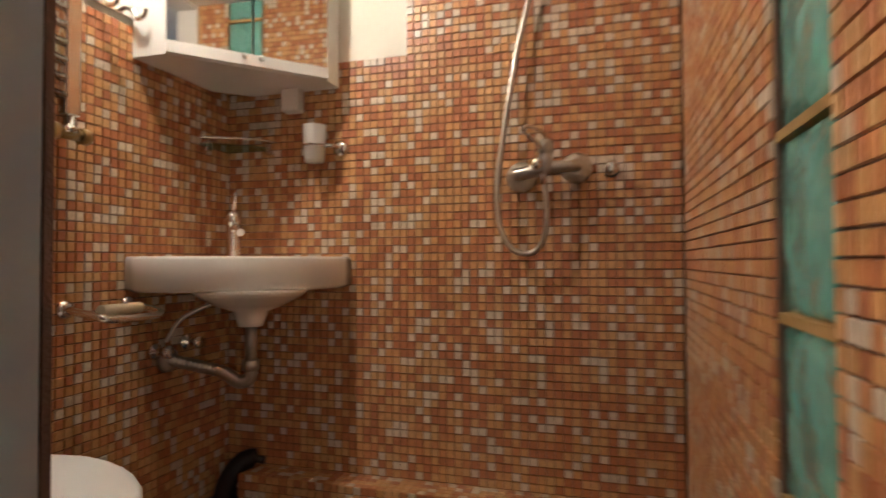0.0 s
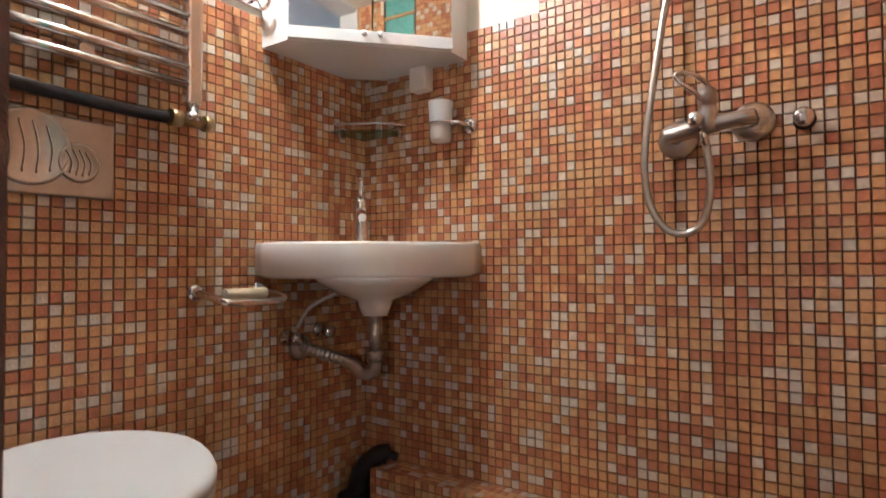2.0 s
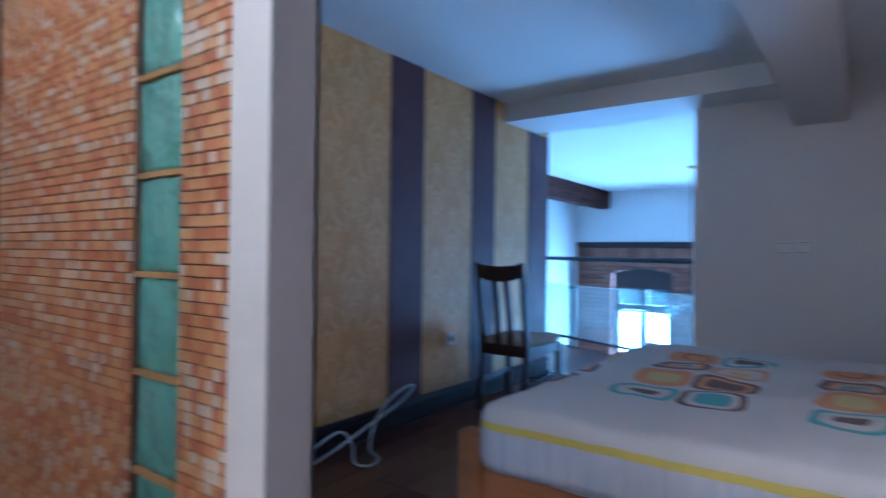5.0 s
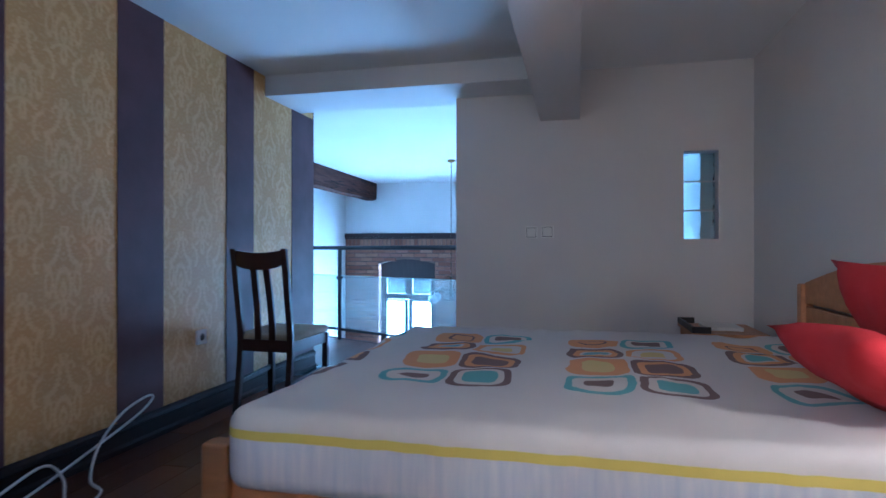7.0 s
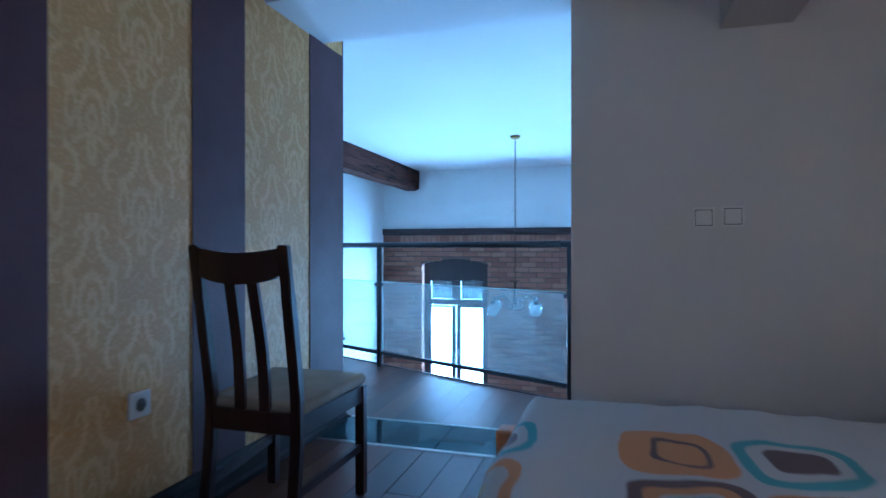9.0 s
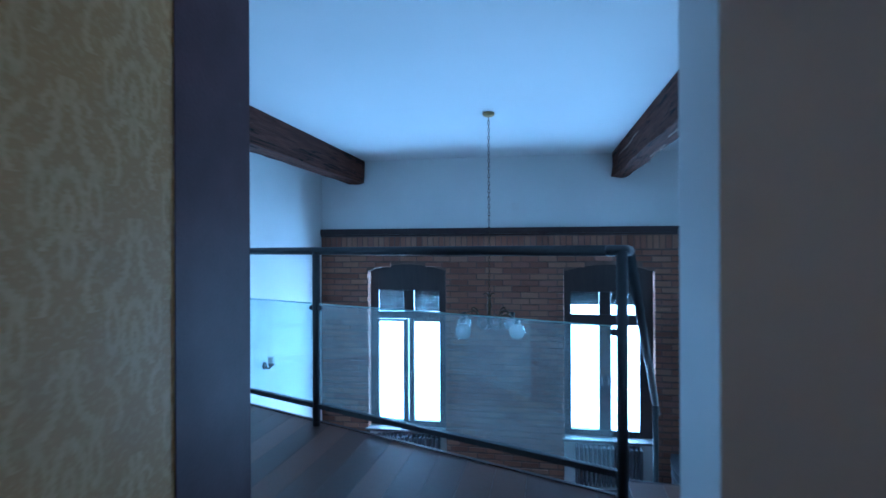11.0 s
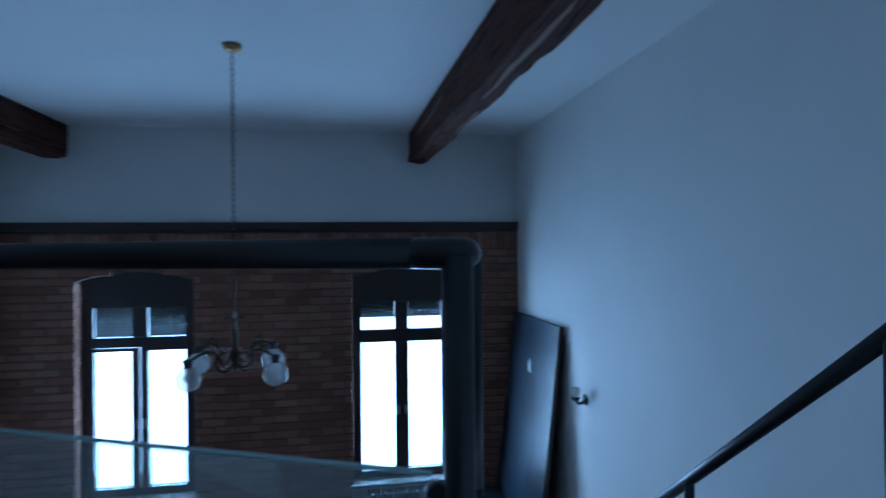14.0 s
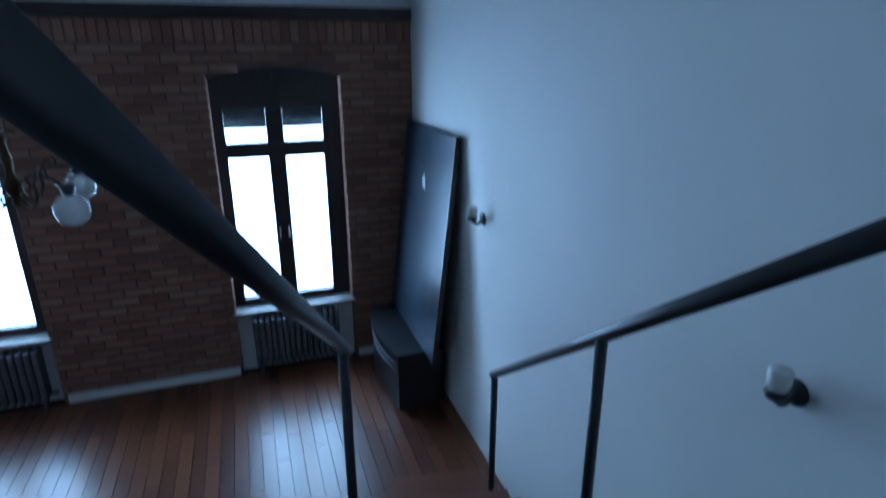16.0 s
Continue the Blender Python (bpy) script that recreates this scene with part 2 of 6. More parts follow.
dusty_haze(M_RAILGLASS, 0.075)
# pale colour paints the bright highlight along the panes' top edges
M_EDGE_GLINT = mat("pale glass edge glint", (0.55, 0.75, 0.74), 0.1, vary=0.05)
M_SHELFGLASS = pane_mat("shelf pane", (0.72, 0.85, 0.80))
M_FROST = glass("frosted tumbler", (0.93, 0.90, 0.84), 0.45)
M_FROST.node_tree.nodes["Principled BSDF"].inputs["Transmission Weight"].default_value = 0.72
M_SHADE = mat("opal glass shade", (0.75, 0.74, 0.70), 0.2, vary=0.03)
M_MIRROR = mat("silvered mirror", (0.86, 0.85, 0.80), 0.03, 1.0, vary=0.04, scale=7)
M_DARKGLASS = mat("dark polished panel", (0.050, 0.066, 0.092), 0.33, vary=0.45, scale=2.2, spec=0.2)


def glow(name, color, strength):
    m = bpy.data.materials.new(name)
    m.use_nodes = True
    b = m.node_tree.nodes["Principled BSDF"]
    b.inputs["Base Color"].default_value = (*color, 1)
    b.inputs["Emission Color"].default_value, b.inputs["Emission Strength"].default_value = (*color, 1), strength
    return m


M_OUTSIDE = glow("bright overcast street", (0.86, 0.94, 1.0), 11.0)


def damask():
    m = mat("damask wallpaper", (0.40, 0.32, 0.20), 0.6, vary=0.1, bump=0.05)
    n, l = m.node_tree.nodes, m.node_tree.links
    tc, sep = n.new("ShaderNodeTexCoord"), n.new("ShaderNodeSeparateXYZ")
    l.new(tc.outputs["Object"], sep.inputs[0])
    wob = n.new("ShaderNodeTexNoise")
    wob.inputs["Scale"].default_value = 9
    l.new(tc.outputs["Object"], wob.inputs["Vector"])
    w = math_node(m, 'MULTIPLY_ADD', wob.outputs[0], 0.02, -0.01)
    half, tall = 0.0925, 0.54
    # mirrored repeats, each second column dropped by half a repeat
    x = math_node(m, 'ADD', sep.outputs[0], 20.0)
    column = math_node(m, 'MODULO', math_node(m, 'FLOOR', math_node(m, 'DIVIDE', math_node(m, 'ADD', x, half), 2 * half)), 2.0)
    u = math_node(m, 'ADD', math_node(m, 'PINGPONG', x, half), w)
    v = math_node(m, 'SUBTRACT', math_node(m, 'MODULO', math_node(m, 'ADD', sep.outputs[2], math_node(m, 'MULTIPLY_ADD', column, tall / 2, 20.0)), tall), tall / 2)
    v = math_node(m, 'ADD', v, w)

    def leaf(cu, cv, a, b, wide, teeth, low=-9.0, high=9.0, right=9.0):
        """A feathered stroke along an ellipse about (cu, cv), kept between two heights and left of a limit."""
        du, dv = math_node(m, 'DIVIDE', math_node(m, 'SUBTRACT', u, cu), a), math_node(m, 'DIVIDE', math_node(m, 'SUBTRACT', v, cv), b)
        d = math_node(m, 'SQRT', math_node(m, 'ADD', math_node(m, 'MULTIPLY', du, du), math_node(m, 'MULTIPLY', dv, dv)))
        ang = math_node(m, 'ARCTAN2', dv, du)
        edge = math_node(m, 'MULTIPLY_ADD', math_node(m, 'SINE', math_node(m, 'MULTIPLY_ADD', d, 9.0, math_node(m, 'MULTIPLY', ang, teeth))), wide * 0.35, wide * 0.95)
        on = math_node(m, 'LESS_THAN', math_node(m, 'ABSOLUTE', math_node(m, 'SUBTRACT', d, 1.0)), edge)
        on = math_node(m, 'MULTIPLY', on, math_node(m, 'GREATER_THAN', v, low))
        on = math_node(m, 'MULTIPLY', on, math_node(m, 'LESS_THAN', v, high))
        return math_node(m, 'MULTIPLY', on, math_node(m, 'LESS_THAN', u, right))

    both = None
    for stroke in (leaf(0.0, 0.010, 0.040, 0.072, 0.20, 22.0, low=-0.035), leaf(0.0, 0.0, 0.012, 0.030, 0.45, 9.0),
                   leaf(0.0, -0.095, 0.064, 0.050, 0.13, 24.0, low=-0.075), leaf(0.0, -0.085, 0.014, 0.030, 0.5, 11.0),
                   leaf(0.098, 0.205, 0.080, 0.105, 0.12, 30.0, high=0.215), leaf(0.034, 0.205, 0.018, 0.022, 0.30, 8.0, low=0.195),
                   leaf(0.0, 0.255, 0.016, 0.026, 0.55, 12.0), leaf(0.070, 0.030, 0.016, 0.050, 0.30, 16.0),
                   leaf(0.098, -0.150, 0.050, 0.070, 0.16, 26.0, low=-0.20)):
        both = stroke if both is None else math_node(m, 'MAXIMUM', both, stroke)
    # small sprigs scattered between the leaves
    cell, sprig = n.new("ShaderNodeCombineXYZ"), n.new("ShaderNodeTexNoise")
    l.new(u, cell.inputs[0])
    l.new(v, cell.inputs[1])
    sprig.inputs["Scale"].default_value, sprig.inputs["Detail"].default_value = 62, 1.5
    l.new(cell.outputs[0], sprig.inputs["Vector"])
    both = math_node(m, 'MAXIMUM', both, math_node(m, 'MULTIPLY', math_node(m, 'GREATER_THAN', sprig.outputs[0], 0.56), 0.55))
    fine = n.new("ShaderNodeTexNoise")
    fine.inputs["Scale"].default_value = 60
    l.new(tc.outputs["Object"], fine.inputs["Vector"])
    fac = math_node(m, 'MULTIPLY', both, math_node(m, 'MULTIPLY_ADD', fine.outputs[0], 1.0, 0.0, True))
    col = mix_node(m, fac, (0.59, 0.335, 0.095), (0.81, 0.57, 0.24))
    l.new(col, n["Principled BSDF"].inputs["Base Color"])
    bp = n.new("ShaderNodeBump")
    bp.inputs["Strength"].default_value, bp.inputs["Distance"].default_value = 0.3, 0.002
    l.new(both, bp.inputs["Height"])
    l.new(bp.outputs[0], n["Principled BSDF"].inputs["Normal"])
    return m


M_DAMASK = damask()


def sheet_print():
    """White cotton with pairs of printed rounded squares in rings of colour."""
    m = mat("printed cotton", (0.72, 0.69, 0.67), 0.9, vary=0.04, bump=0.15, bscale=300)
    n, l = m.node_tree.nodes, m.node_tree.links
    tc, sep = n.new("ShaderNodeTexCoord"), n.new("ShaderNodeSeparateXYZ")
    l.new(tc.outputs["Object"], sep.inputs[0])
    wob = n.new("ShaderNodeTexNoise")
    wob.inputs["Scale"].default_value = 5
    l.new(tc.outputs["Object"], wob.inputs["Vector"])
    wsep = n.new("ShaderNodeSeparateColor")
    l.new(wob.outputs[1], wsep.inputs[0])
    px = math_node(m, 'ADD', sep.outputs[0], math_node(m, 'MULTIPLY_ADD', wsep.outputs[0], 0.06, -0.03))
    py = math_node(m, 'ADD', sep.outputs[1], math_node(m, 'MULTIPLY_ADD', wsep.outputs[1], 0.06, -0.03))
    y = math_node(m, 'MODULO', math_node(m, 'ADD', py, 20 * 0.605 - 0.020 + 0.3025), 0.605)
    browns, teal, orange, yellow, cream = (0.17, 0.11, 0.105), (0.17, 0.40, 0.44), (0.62, 0.31, 0.13), (0.62, 0.51, 0.20), (0.62, 0.58, 0.54)
    cells = [(0, 0, (orange, orange, browns, orange)), (0, 1, (teal, cream, browns, browns)),
             (1, 0, (browns, orange, cream, teal)), (1, 1, (orange, cream, cream, yellow)),
             (2, 0, (orange, orange, yellow, yellow)), (2, 1, (browns, orange, browns, browns)),
             (3, 0, (teal, cream, cream, browns)), (3, 1, (browns, cream, teal, teal))]
    last = (0.60, 0.575, 0.56)
    for row, side, rings in cells:
        cx, cy = 2.495 - 0.270 * row, 0.3025 + (0.111 if side == 0 else -0.111)
        ax = math_node(m, 'POWER', math_node(m, 'ABSOLUTE', math_node(m, 'DIVIDE', math_node(m, 'SUBTRACT', px, cx), 0.124)), 4.0)
        ay = math_node(m, 'POWER', math_node(m, 'ABSOLUTE', math_node(m, 'DIVIDE', math_node(m, 'SUBTRACT', y, cy), 0.106)), 4.0)
        d = math_node(m, 'POWER', math_node(m, 'ADD', ax, ay), 0.25)
        for size, color in zip((1.0, 0.78, 0.55, 0.44), rings):
            last = mix_node(m, math_node(m, 'LESS_THAN', d, size), last, color)
    # a yellow band and pale blue drop below the top edge
    drop = math_node(m, 'LESS_THAN', sep.outputs[2], 0.474)
    band = math_node(m, 'MULTIPLY', math_node(m, 'LESS_THAN', sep.outputs[2], 0.498), math_node(m, 'GREATER_THAN', sep.outputs[2], 0.474))
    last = mix_node(m, math_node(m, 'LESS_THAN', sep.outputs[2], 0.515), last, (0.60, 0.575, 0.56))
    streak = n.new("ShaderNodeTexNoise")
    streak.inputs["Scale"].default_value = 8
    mp = n.new("ShaderNodeMapping")
    mp.inputs["Scale"].default_value = (6, 6, 0.6)
    l.new(tc.outputs["Object"], mp.inputs[0])
    l.new(mp.outputs[0], streak.inputs["Vector"])
    pale = mix_node(m, streak.outputs[0], (0.40, 0.47, 0.62), (0.72, 0.70, 0.72))
    last = mix_node(m, drop, last, pale)
    last = mix_node(m, band, last, (0.62, 0.53, 0.09))
    l.new(last, n["Principled BSDF"].inputs["Base Color"])
    return m


M_SHEET = sheet_print()

# ---- shapes ----
def box(bm, x0, x1, y0, y1, z0, z1, bevel=0.0, seg=2):
    r = bmesh.ops.create_cube(bm, size=1.0)
    vs = r["verts"]
    for v in vs:
        v.co = Vector(((x0 + x1) / 2 + v.co.x * (x1 - x0), (y0 + y1) / 2 + v.co.y * (y1 - y0), (z0 + z1) / 2 + v.co.z * (z1 - z0)))
    if bevel:
        es = list({e for v in vs for e in v.link_edges})
        bmesh.ops.bevel(bm, geom=es, offset=bevel, segments=seg, affect='EDGES', profile=0.5)
    return bm


def prism(bm, outline, axis, a, b):
    """A flat outline of (u, v), pushed along an axis (0 x, 1 y, 2 z) from a to b."""
    def place(u, v, w):
        return {0: (w, u, v), 1: (u, w, v), 2: (u, v, w)}[axis]
    lo, hi = [bm.verts.new(place(u, v, a)) for u, v in outline], [bm.verts.new(place(u, v, b)) for u, v in outline]
    n = len(outline)
    bm.faces.new(lo), bm.faces.new(list(reversed(hi)))
    for i in range(n):
        bm.faces.new((lo[i], hi[i], hi[(i + 1) % n], lo[(i + 1) % n]))
    bmesh.ops.recalc_face_normals(bm, faces=bm.faces[:])
    return bm


def tube(bm, pts, r, seg=12, caps=True, flat=1.0):
    """A round bar along points; r may be a list. flat squashes it in its second direction."""
    pts = [Vector(p) for p in pts]
    rs = r if isinstance(r, (list, tuple)) else [r] * len(pts)
    rings, ref = [], None
    for i, p in enumerate(pts):
        d = (pts[min(i + 1, len(pts) - 1)] - pts[max(i - 1, 0)]).normalized()
        if ref is None:
            ref = d.orthogonal().normalized()
        ref = (ref - d * ref.dot(d)).normalized()
        up = d.cross(ref)
        rings.append([bm.verts.new(p + rs[i] * (math.cos(2 * math.pi * k / seg) * ref + flat * math.sin(2 * math.pi * k / seg) * up)) for k in range(seg)])
    for a, b in zip(rings, rings[1:]):
        for k in range(seg):
            f = bm.faces.new((a[k], a[(k + 1) % seg], b[(k + 1) % seg], b[k]))
            f.smooth = True
    if caps:
        bm.faces.new(rings[0]), bm.faces.new(list(reversed(rings[-1])))
    bmesh.ops.recalc_face_normals(bm, faces=bm.faces[:])
    return bm


def lathe(bm, profile, m=Matrix(), seg=24):
    """Turns a profile of (radius, height) round the z axis of m."""
    rings = [[bm.verts.new(m @ Vector((r * math.cos(2 * math.pi * k / seg), r * math.sin(2 * math.pi * k / seg), h))) for k in range(seg)] for r, h in profile]
    for a, b in zip(rings, rings[1:]):
        for k in range(seg):
            f = bm.faces.new((a[k], a[(k + 1) % seg], b[(k + 1) % seg], b[k]))
            f.smooth = True
    bm.faces.new(list(reversed(rings[0]))), bm.faces.new(rings[-1])
    bmesh.ops.remove_doubles(bm, verts=bm.verts[:], dist=1e-5)
    bmesh.ops.recalc_face_normals(bm, faces=bm.faces[:])
    return bm


def curve(points, steps=8):
    """A smooth line through points."""
    pts = [Vector(p) for p in points]
    out = []
    for i in range(len(pts) - 1):
        a, b = pts[i], pts[i + 1]
        p, q = pts[max(i - 1, 0)], pts[min(i + 2, len(pts) - 1)]
        for s in range(steps):
            t = s / steps
            out.append(0.5 * (2 * a + (b - p) * t + (2 * p - 5 * a + 4 * b - q) * t * t + (3 * a - p - 3 * b + q) * t ** 3))
    return out + [pts[-1]]


def mesh_of(name, bm, material, smooth=False):
    me = bpy.data.meshes.new(name)
    if smooth:
        for f in bm.faces:
            f.smooth = True
    bm.to_mesh(me)
    bm.free()
    for q in material if isinstance(material, (list, tuple)) else [material]:
        me.materials.append(q)
    return me


def part(name, bm, material, parent, label="", smooth=False):
    ob = new(name, mesh_of(name, bm, material, smooth))
    ob.parent = parent
    if parent is not None:
        ob.matrix_parent_inverse = parent.matrix_basis.inverted()
    if label:
        tagged(ob, label)
    return ob


def thing(name, label, category, place=(0, 0, 0), group=""):
    ob = new(name)
    ob.matrix_basis = Matrix.Translation(place)
    return tagged(ob, label, category, group)


def solid(name, bm, material, label, category, kind="", group="", smooth=False):
    ob = new(name, mesh_of(name, bm, material, smooth))
    return tagged(ob, label, category, group, kind)


def B():
    return bmesh.new()


def structure(name, boxes, material, label, category="wall"):
    bm = B()
    for b in boxes:
        box(bm, *b)
    return solid(name, bm, material, label, category, "structure")


# ---- the shell ----
# plan of the place (m)
XL, XG, XG2 = -1.166, 0.231, 0.325      # bathroom: side wall, glass block wall and its bedroom face
YB, YM = 0.32, 1.649                    # bedroom face of the bathroom front, mixer wall
YW = 1.714                              # papered wall
XS = 3.80                               # wall with the switches
XB, YR, YL = 10.15, -1.20, 3.95         # brick wall and the side walls of the great room
ZC, ZG, ZF = 2.17, 2.22, -2.15          # bedroom ceiling, great room ceiling, great room floor
BATH = -0.09                            # bathroom floor

structure("floor_bathroom", [(XL - 0.1, XG, 0.44, YM + 0.1, BATH - 0.1, BATH), (-0.474, XG, 0.16, 0.44, BATH - 0.1, BATH)], M_GROUT, "brown tiled bathroom floor", "floor")
structure("ceiling_bathroom", [(XL - 0.1, XG2, 0.43, YM + 0.1, 2.12, 2.16)], M_CREAM, "cream painted bathroom ceiling", "ceiling")
structure("wall_bath_side", [(XL - 0.12, XL - 0.004, 0.43, YM + 0.1, BATH - 0.1, 1.44)], M_GROUT, "side wall laid with small brown and white mosaic")
structure("wall_bath_side_upper", [(XL - 0.12, XL - 0.006, 0.43, YM + 0.1, 1.44, 2.12)], M_CREAM, "cream painted upper wall of the bathroom")
structure("wall_mixer", [(XL - 0.004, XG + 0.004, YM + 0.004, YM + 0.1, BATH - 0.1, 1.44), (-0.54, XG + 0.004, YM + 0.004, YM + 0.1, 1.44, 2.12)], M_GROUT,
          "shower wall laid with small brown and white mosaic")
structure("wall_mixer_upper", [(XL - 0.006, -0.54, YM + 0.006, YM + 0.1, 1.44, 2.12)], M_CREAM, "cream painted upper wall above the basin")
# the wall with the glass blocks: solid on both sides of the column
GB0, GB1 = 0.605, 0.790
structure("wall_glass_block", [(XG + 0.004, XG2, 0.436, GB0, BATH - 0.1, 2.17), (XG + 0.004, XG2, GB1, YM + 0.004, BATH - 0.1, 2.17)], M_GROUT,
          "thin mosaic wall round a column of glass blocks")
structure("wall_glass_block_outer", [(XG2, XG2 + 0.008, YB, GB0, 0, ZC), (XG2, XG2 + 0.008, GB1, YW, 0, ZC)], M_GREY, "grey painted outer face of the bathroom wall")
structure("door_jamb", [(XG - 0.003, XG2, YB + 0.006, 0.436, BATH - 0.1, 2.17)], M_JAMB, "white painted edge of the doorway", "door frame")
structure("wall_end", [(XG - 0.003, XG2 + 0.008, YB, YB + 0.006, 0, ZC)], M_ENDGREY, "slate grey end of the bathroom wall, darker than its outer face")
# bathroom front, left of the doorway, hollow for the sliding door
structure("wall_bath_front", [(-2.2, -0.474, YB + 0.010, YB + 0.016, 0, ZC)], M_GREY, "grey painted bedroom wall beside the doorway")
structure("wall_bath_front_core", [(-2.2, -0.478, YB + 0.016, 0.392, BATH - 0.1, ZC), (XL - 0.1, -0.474, 0.445, 0.455, BATH - 0.1, 2.12)], M_GROUT, "mosaic reveal of the doorway")
structure("threshold", [(-0.474, XG, 0.10, 0.16, BATH - 0.1, 0.0)], M_BASE, "dark wooden threshold in the doorway", "threshold")
structure("door_lintel", [(-0.474, XG - 0.003, YB, 0.43, 2.10, ZC)], M_GREY, "grey painted wall above the doorway")

# bedroom
structure("floor", [(-2.2, 3.82, -1.6, 0.10, -0.2, -0.012), (XG, 3.82, 0.10, YB, -0.2, -0.012), (XG2, 3.82, YB, YW + 0.1, -0.2, -0.012), (-2.2, -0.474, 0.10, YB, -0.2, -0.012)], M_BASE, "dark plank floor of the bedroom", "floor")
structure("ceiling", [(3.44, XS, -1.6, -0.42, ZC, ZC + 0.1), (-2.2, 3.44, -1.6, 0.0, ZC, ZC + 0.1), (XG2 - 0.1, 3.44, 0.0, YW + 0.1, ZC, ZC + 0.1), (-2.2, XG2 - 0.1, 0.0, YB + 0.1, ZC, ZC + 0.1)], M_CEIL, "white painted bedroom ceiling", "ceiling")
structure("wall_west", [(-2.3, -2.2, -1.6, YB + 0.1, -0.2, ZC + 0.1)], M_GREY, "grey painted bedroom wall")
structure("wall_south", [(-2.3, XS, -1.6, -1.49, -0.2, ZC + 0.1)], M_GREY, "grey painted wall behind the bed head")
structure("wall_paper", [(XG2 + 0.008, 4.184, YW + 0.003, YW + 0.16, -0.2, ZG + 0.1)], M_DAMASK, "wall papered in gold damask between plum stripes")
GWY0, GWY1, GWZ0, GWZ1 = -1.285, -1.075, 1.03, 1.60
structure("wall_switch", [(XS, 4.18, GWY1, 0.43, -0.2, 2.03), (XS + 0.16, 4.18, GWY1, 0.43, 2.03, ZG), (XS, XS + 0.16, GWY0, GWY1, -0.2, GWZ0), (XS, XS + 0.16, GWY0, GWY1, GWZ1, 2.03),
                          (XS, XS + 0.16, -1.6, GWY0, -0.2, 2.03)], M_GREY, "grey painted wall with two switches and a slit of glass blocks")
structure("ceiling_beam_side", [(XS, XS + 0.16, -1.6, -0.42, 2.03, ZG + 0.1), (3.44, XS + 0.16, -0.42, -0.30, 2.03, ZG + 0.1)], M_GREY, "grey painted top of the switch wall", "beam")
structure("ceiling_beam_cross", [(3.44, XS + 0.16, -0.30, YW + 0.003, 2.03, ZG + 0.1)], M_CEIL, "white boxed beam across the opening", "beam")
structure("ceiling_beam_long", [(-2.2, XS - 0.001, -0.42, -0.16, 1.84, ZC + 0.002)], M_GREY, "grey boxed beam under the bedroom ceiling", "beam")
for i, (a, b) in enumerate(((1.255, 1.57), (2.12, 2.43), (2.985, 3.292), (3.82, 4.187))):
    bm = B()
    box(bm, a, b, YW - 0.001 if i < 3 else YW - 0.001, YW + 0.003, 0.13, ZC - 0.0 if b < 3.4 else 2.03)
    part("plum_stripe", bm, M_STRIPE, bpy.data.objects["wall_paper"], "plum painted stripe")
bm = B()
box(bm, 4.184, 4.188, YW - 0.001, YW + 0.16, 0.0, ZG)
part("plum_end", bm, M_STRIPE, bpy.data.objects["wall_paper"], "plum painted wall end")
# tall moulded skirting along the papered wall
bm = B()
prism(bm, [(YW + 0.002, 0), (YW - 0.030, 0), (YW - 0.030, 0.022), (YW - 0.018, 0.034), (YW - 0.016, 0.095), (YW - 0.026, 0.105), (YW - 0.022, 0.122), (YW - 0.008, 0.135), (YW + 0.002, 0.135)], 0, XG2 + 0.01, 4.187)
solid("baseboard", bm, M_BASE, "tall dark moulded skirting board", "skirting", "structure")

# gallery and great room
EDGE = lambda y: 4.821 + 0.465 * (y - 0.505)      # the slanting edge of the gallery
bm = B()
prism(bm, [(3.82, -1.2), (5.08, -1.2), (5.08, 0.46), (EDGE(0.46) + 0.05, 0.46), (EDGE(YL) + 0.05, YL), (4.15, YL), (4.15, YW + 0.16), (3.82, YW)], 2, -0.22, -0.012)
solid("floor_gallery", bm, M_BASE, "dark plank floor of the gallery", "floor", "structure")
structure("wall_gallery_back", [(3.97, 4.150, YW + 0.16, YL + 0.1, -0.3, ZG + 0.1)], M_WHITE, "white wall at the back of the gallery")
structure("wall_under_gallery", [(3.9, 4.0, YR - 0.1, YL + 0.1, ZF - 0.1, -0.22)], M_WHITE, "white wall under the gallery")
structure("wall_right", [(3.96, XB + 0.4, YR - 0.12, YR, ZF - 0.1, ZG + 0.1)], M_WHITE, "white painted side wall along the stairs")
structure("wall_left", [(4.0, XB + 0.4, YL, YL + 0.12, ZF - 0.1, ZG + 0.1)], M_WHITE, "white painted side wall of the great room")
structure("ceiling_great", [(XS + 0.16, XB + 0.4, YR, YL, ZG, ZG + 0.1)], M_CEIL, "white painted ceiling of the great room", "ceiling")
structure("floor_great", [(3.9, XB + 0.4, YR - 0.1, YL + 0.1, ZF - 0.12, ZF - 0.012)], M_BASE, "varnished plank floor of the great room", "floor")
structure("wall_above_brick", [(XB + 0.035, XB + 0.4, YR, YL, 1.17, ZG)], M_WHITE, "white painted wall above the brickwork")

WINDOWS = ((2.165, 3.27), (-0.53, 0.605))     # openings of the two windows in y
Z0, ZS, ZT = -1.48, 0.69, 0.78                # sill, spring of the arch, its crown


def arch(y, a, b):
    """Height of the arch at y."""
    u = (2 * y - a - b) / (b - a)
    return ZS + (ZT - ZS) * (1 - u * u)


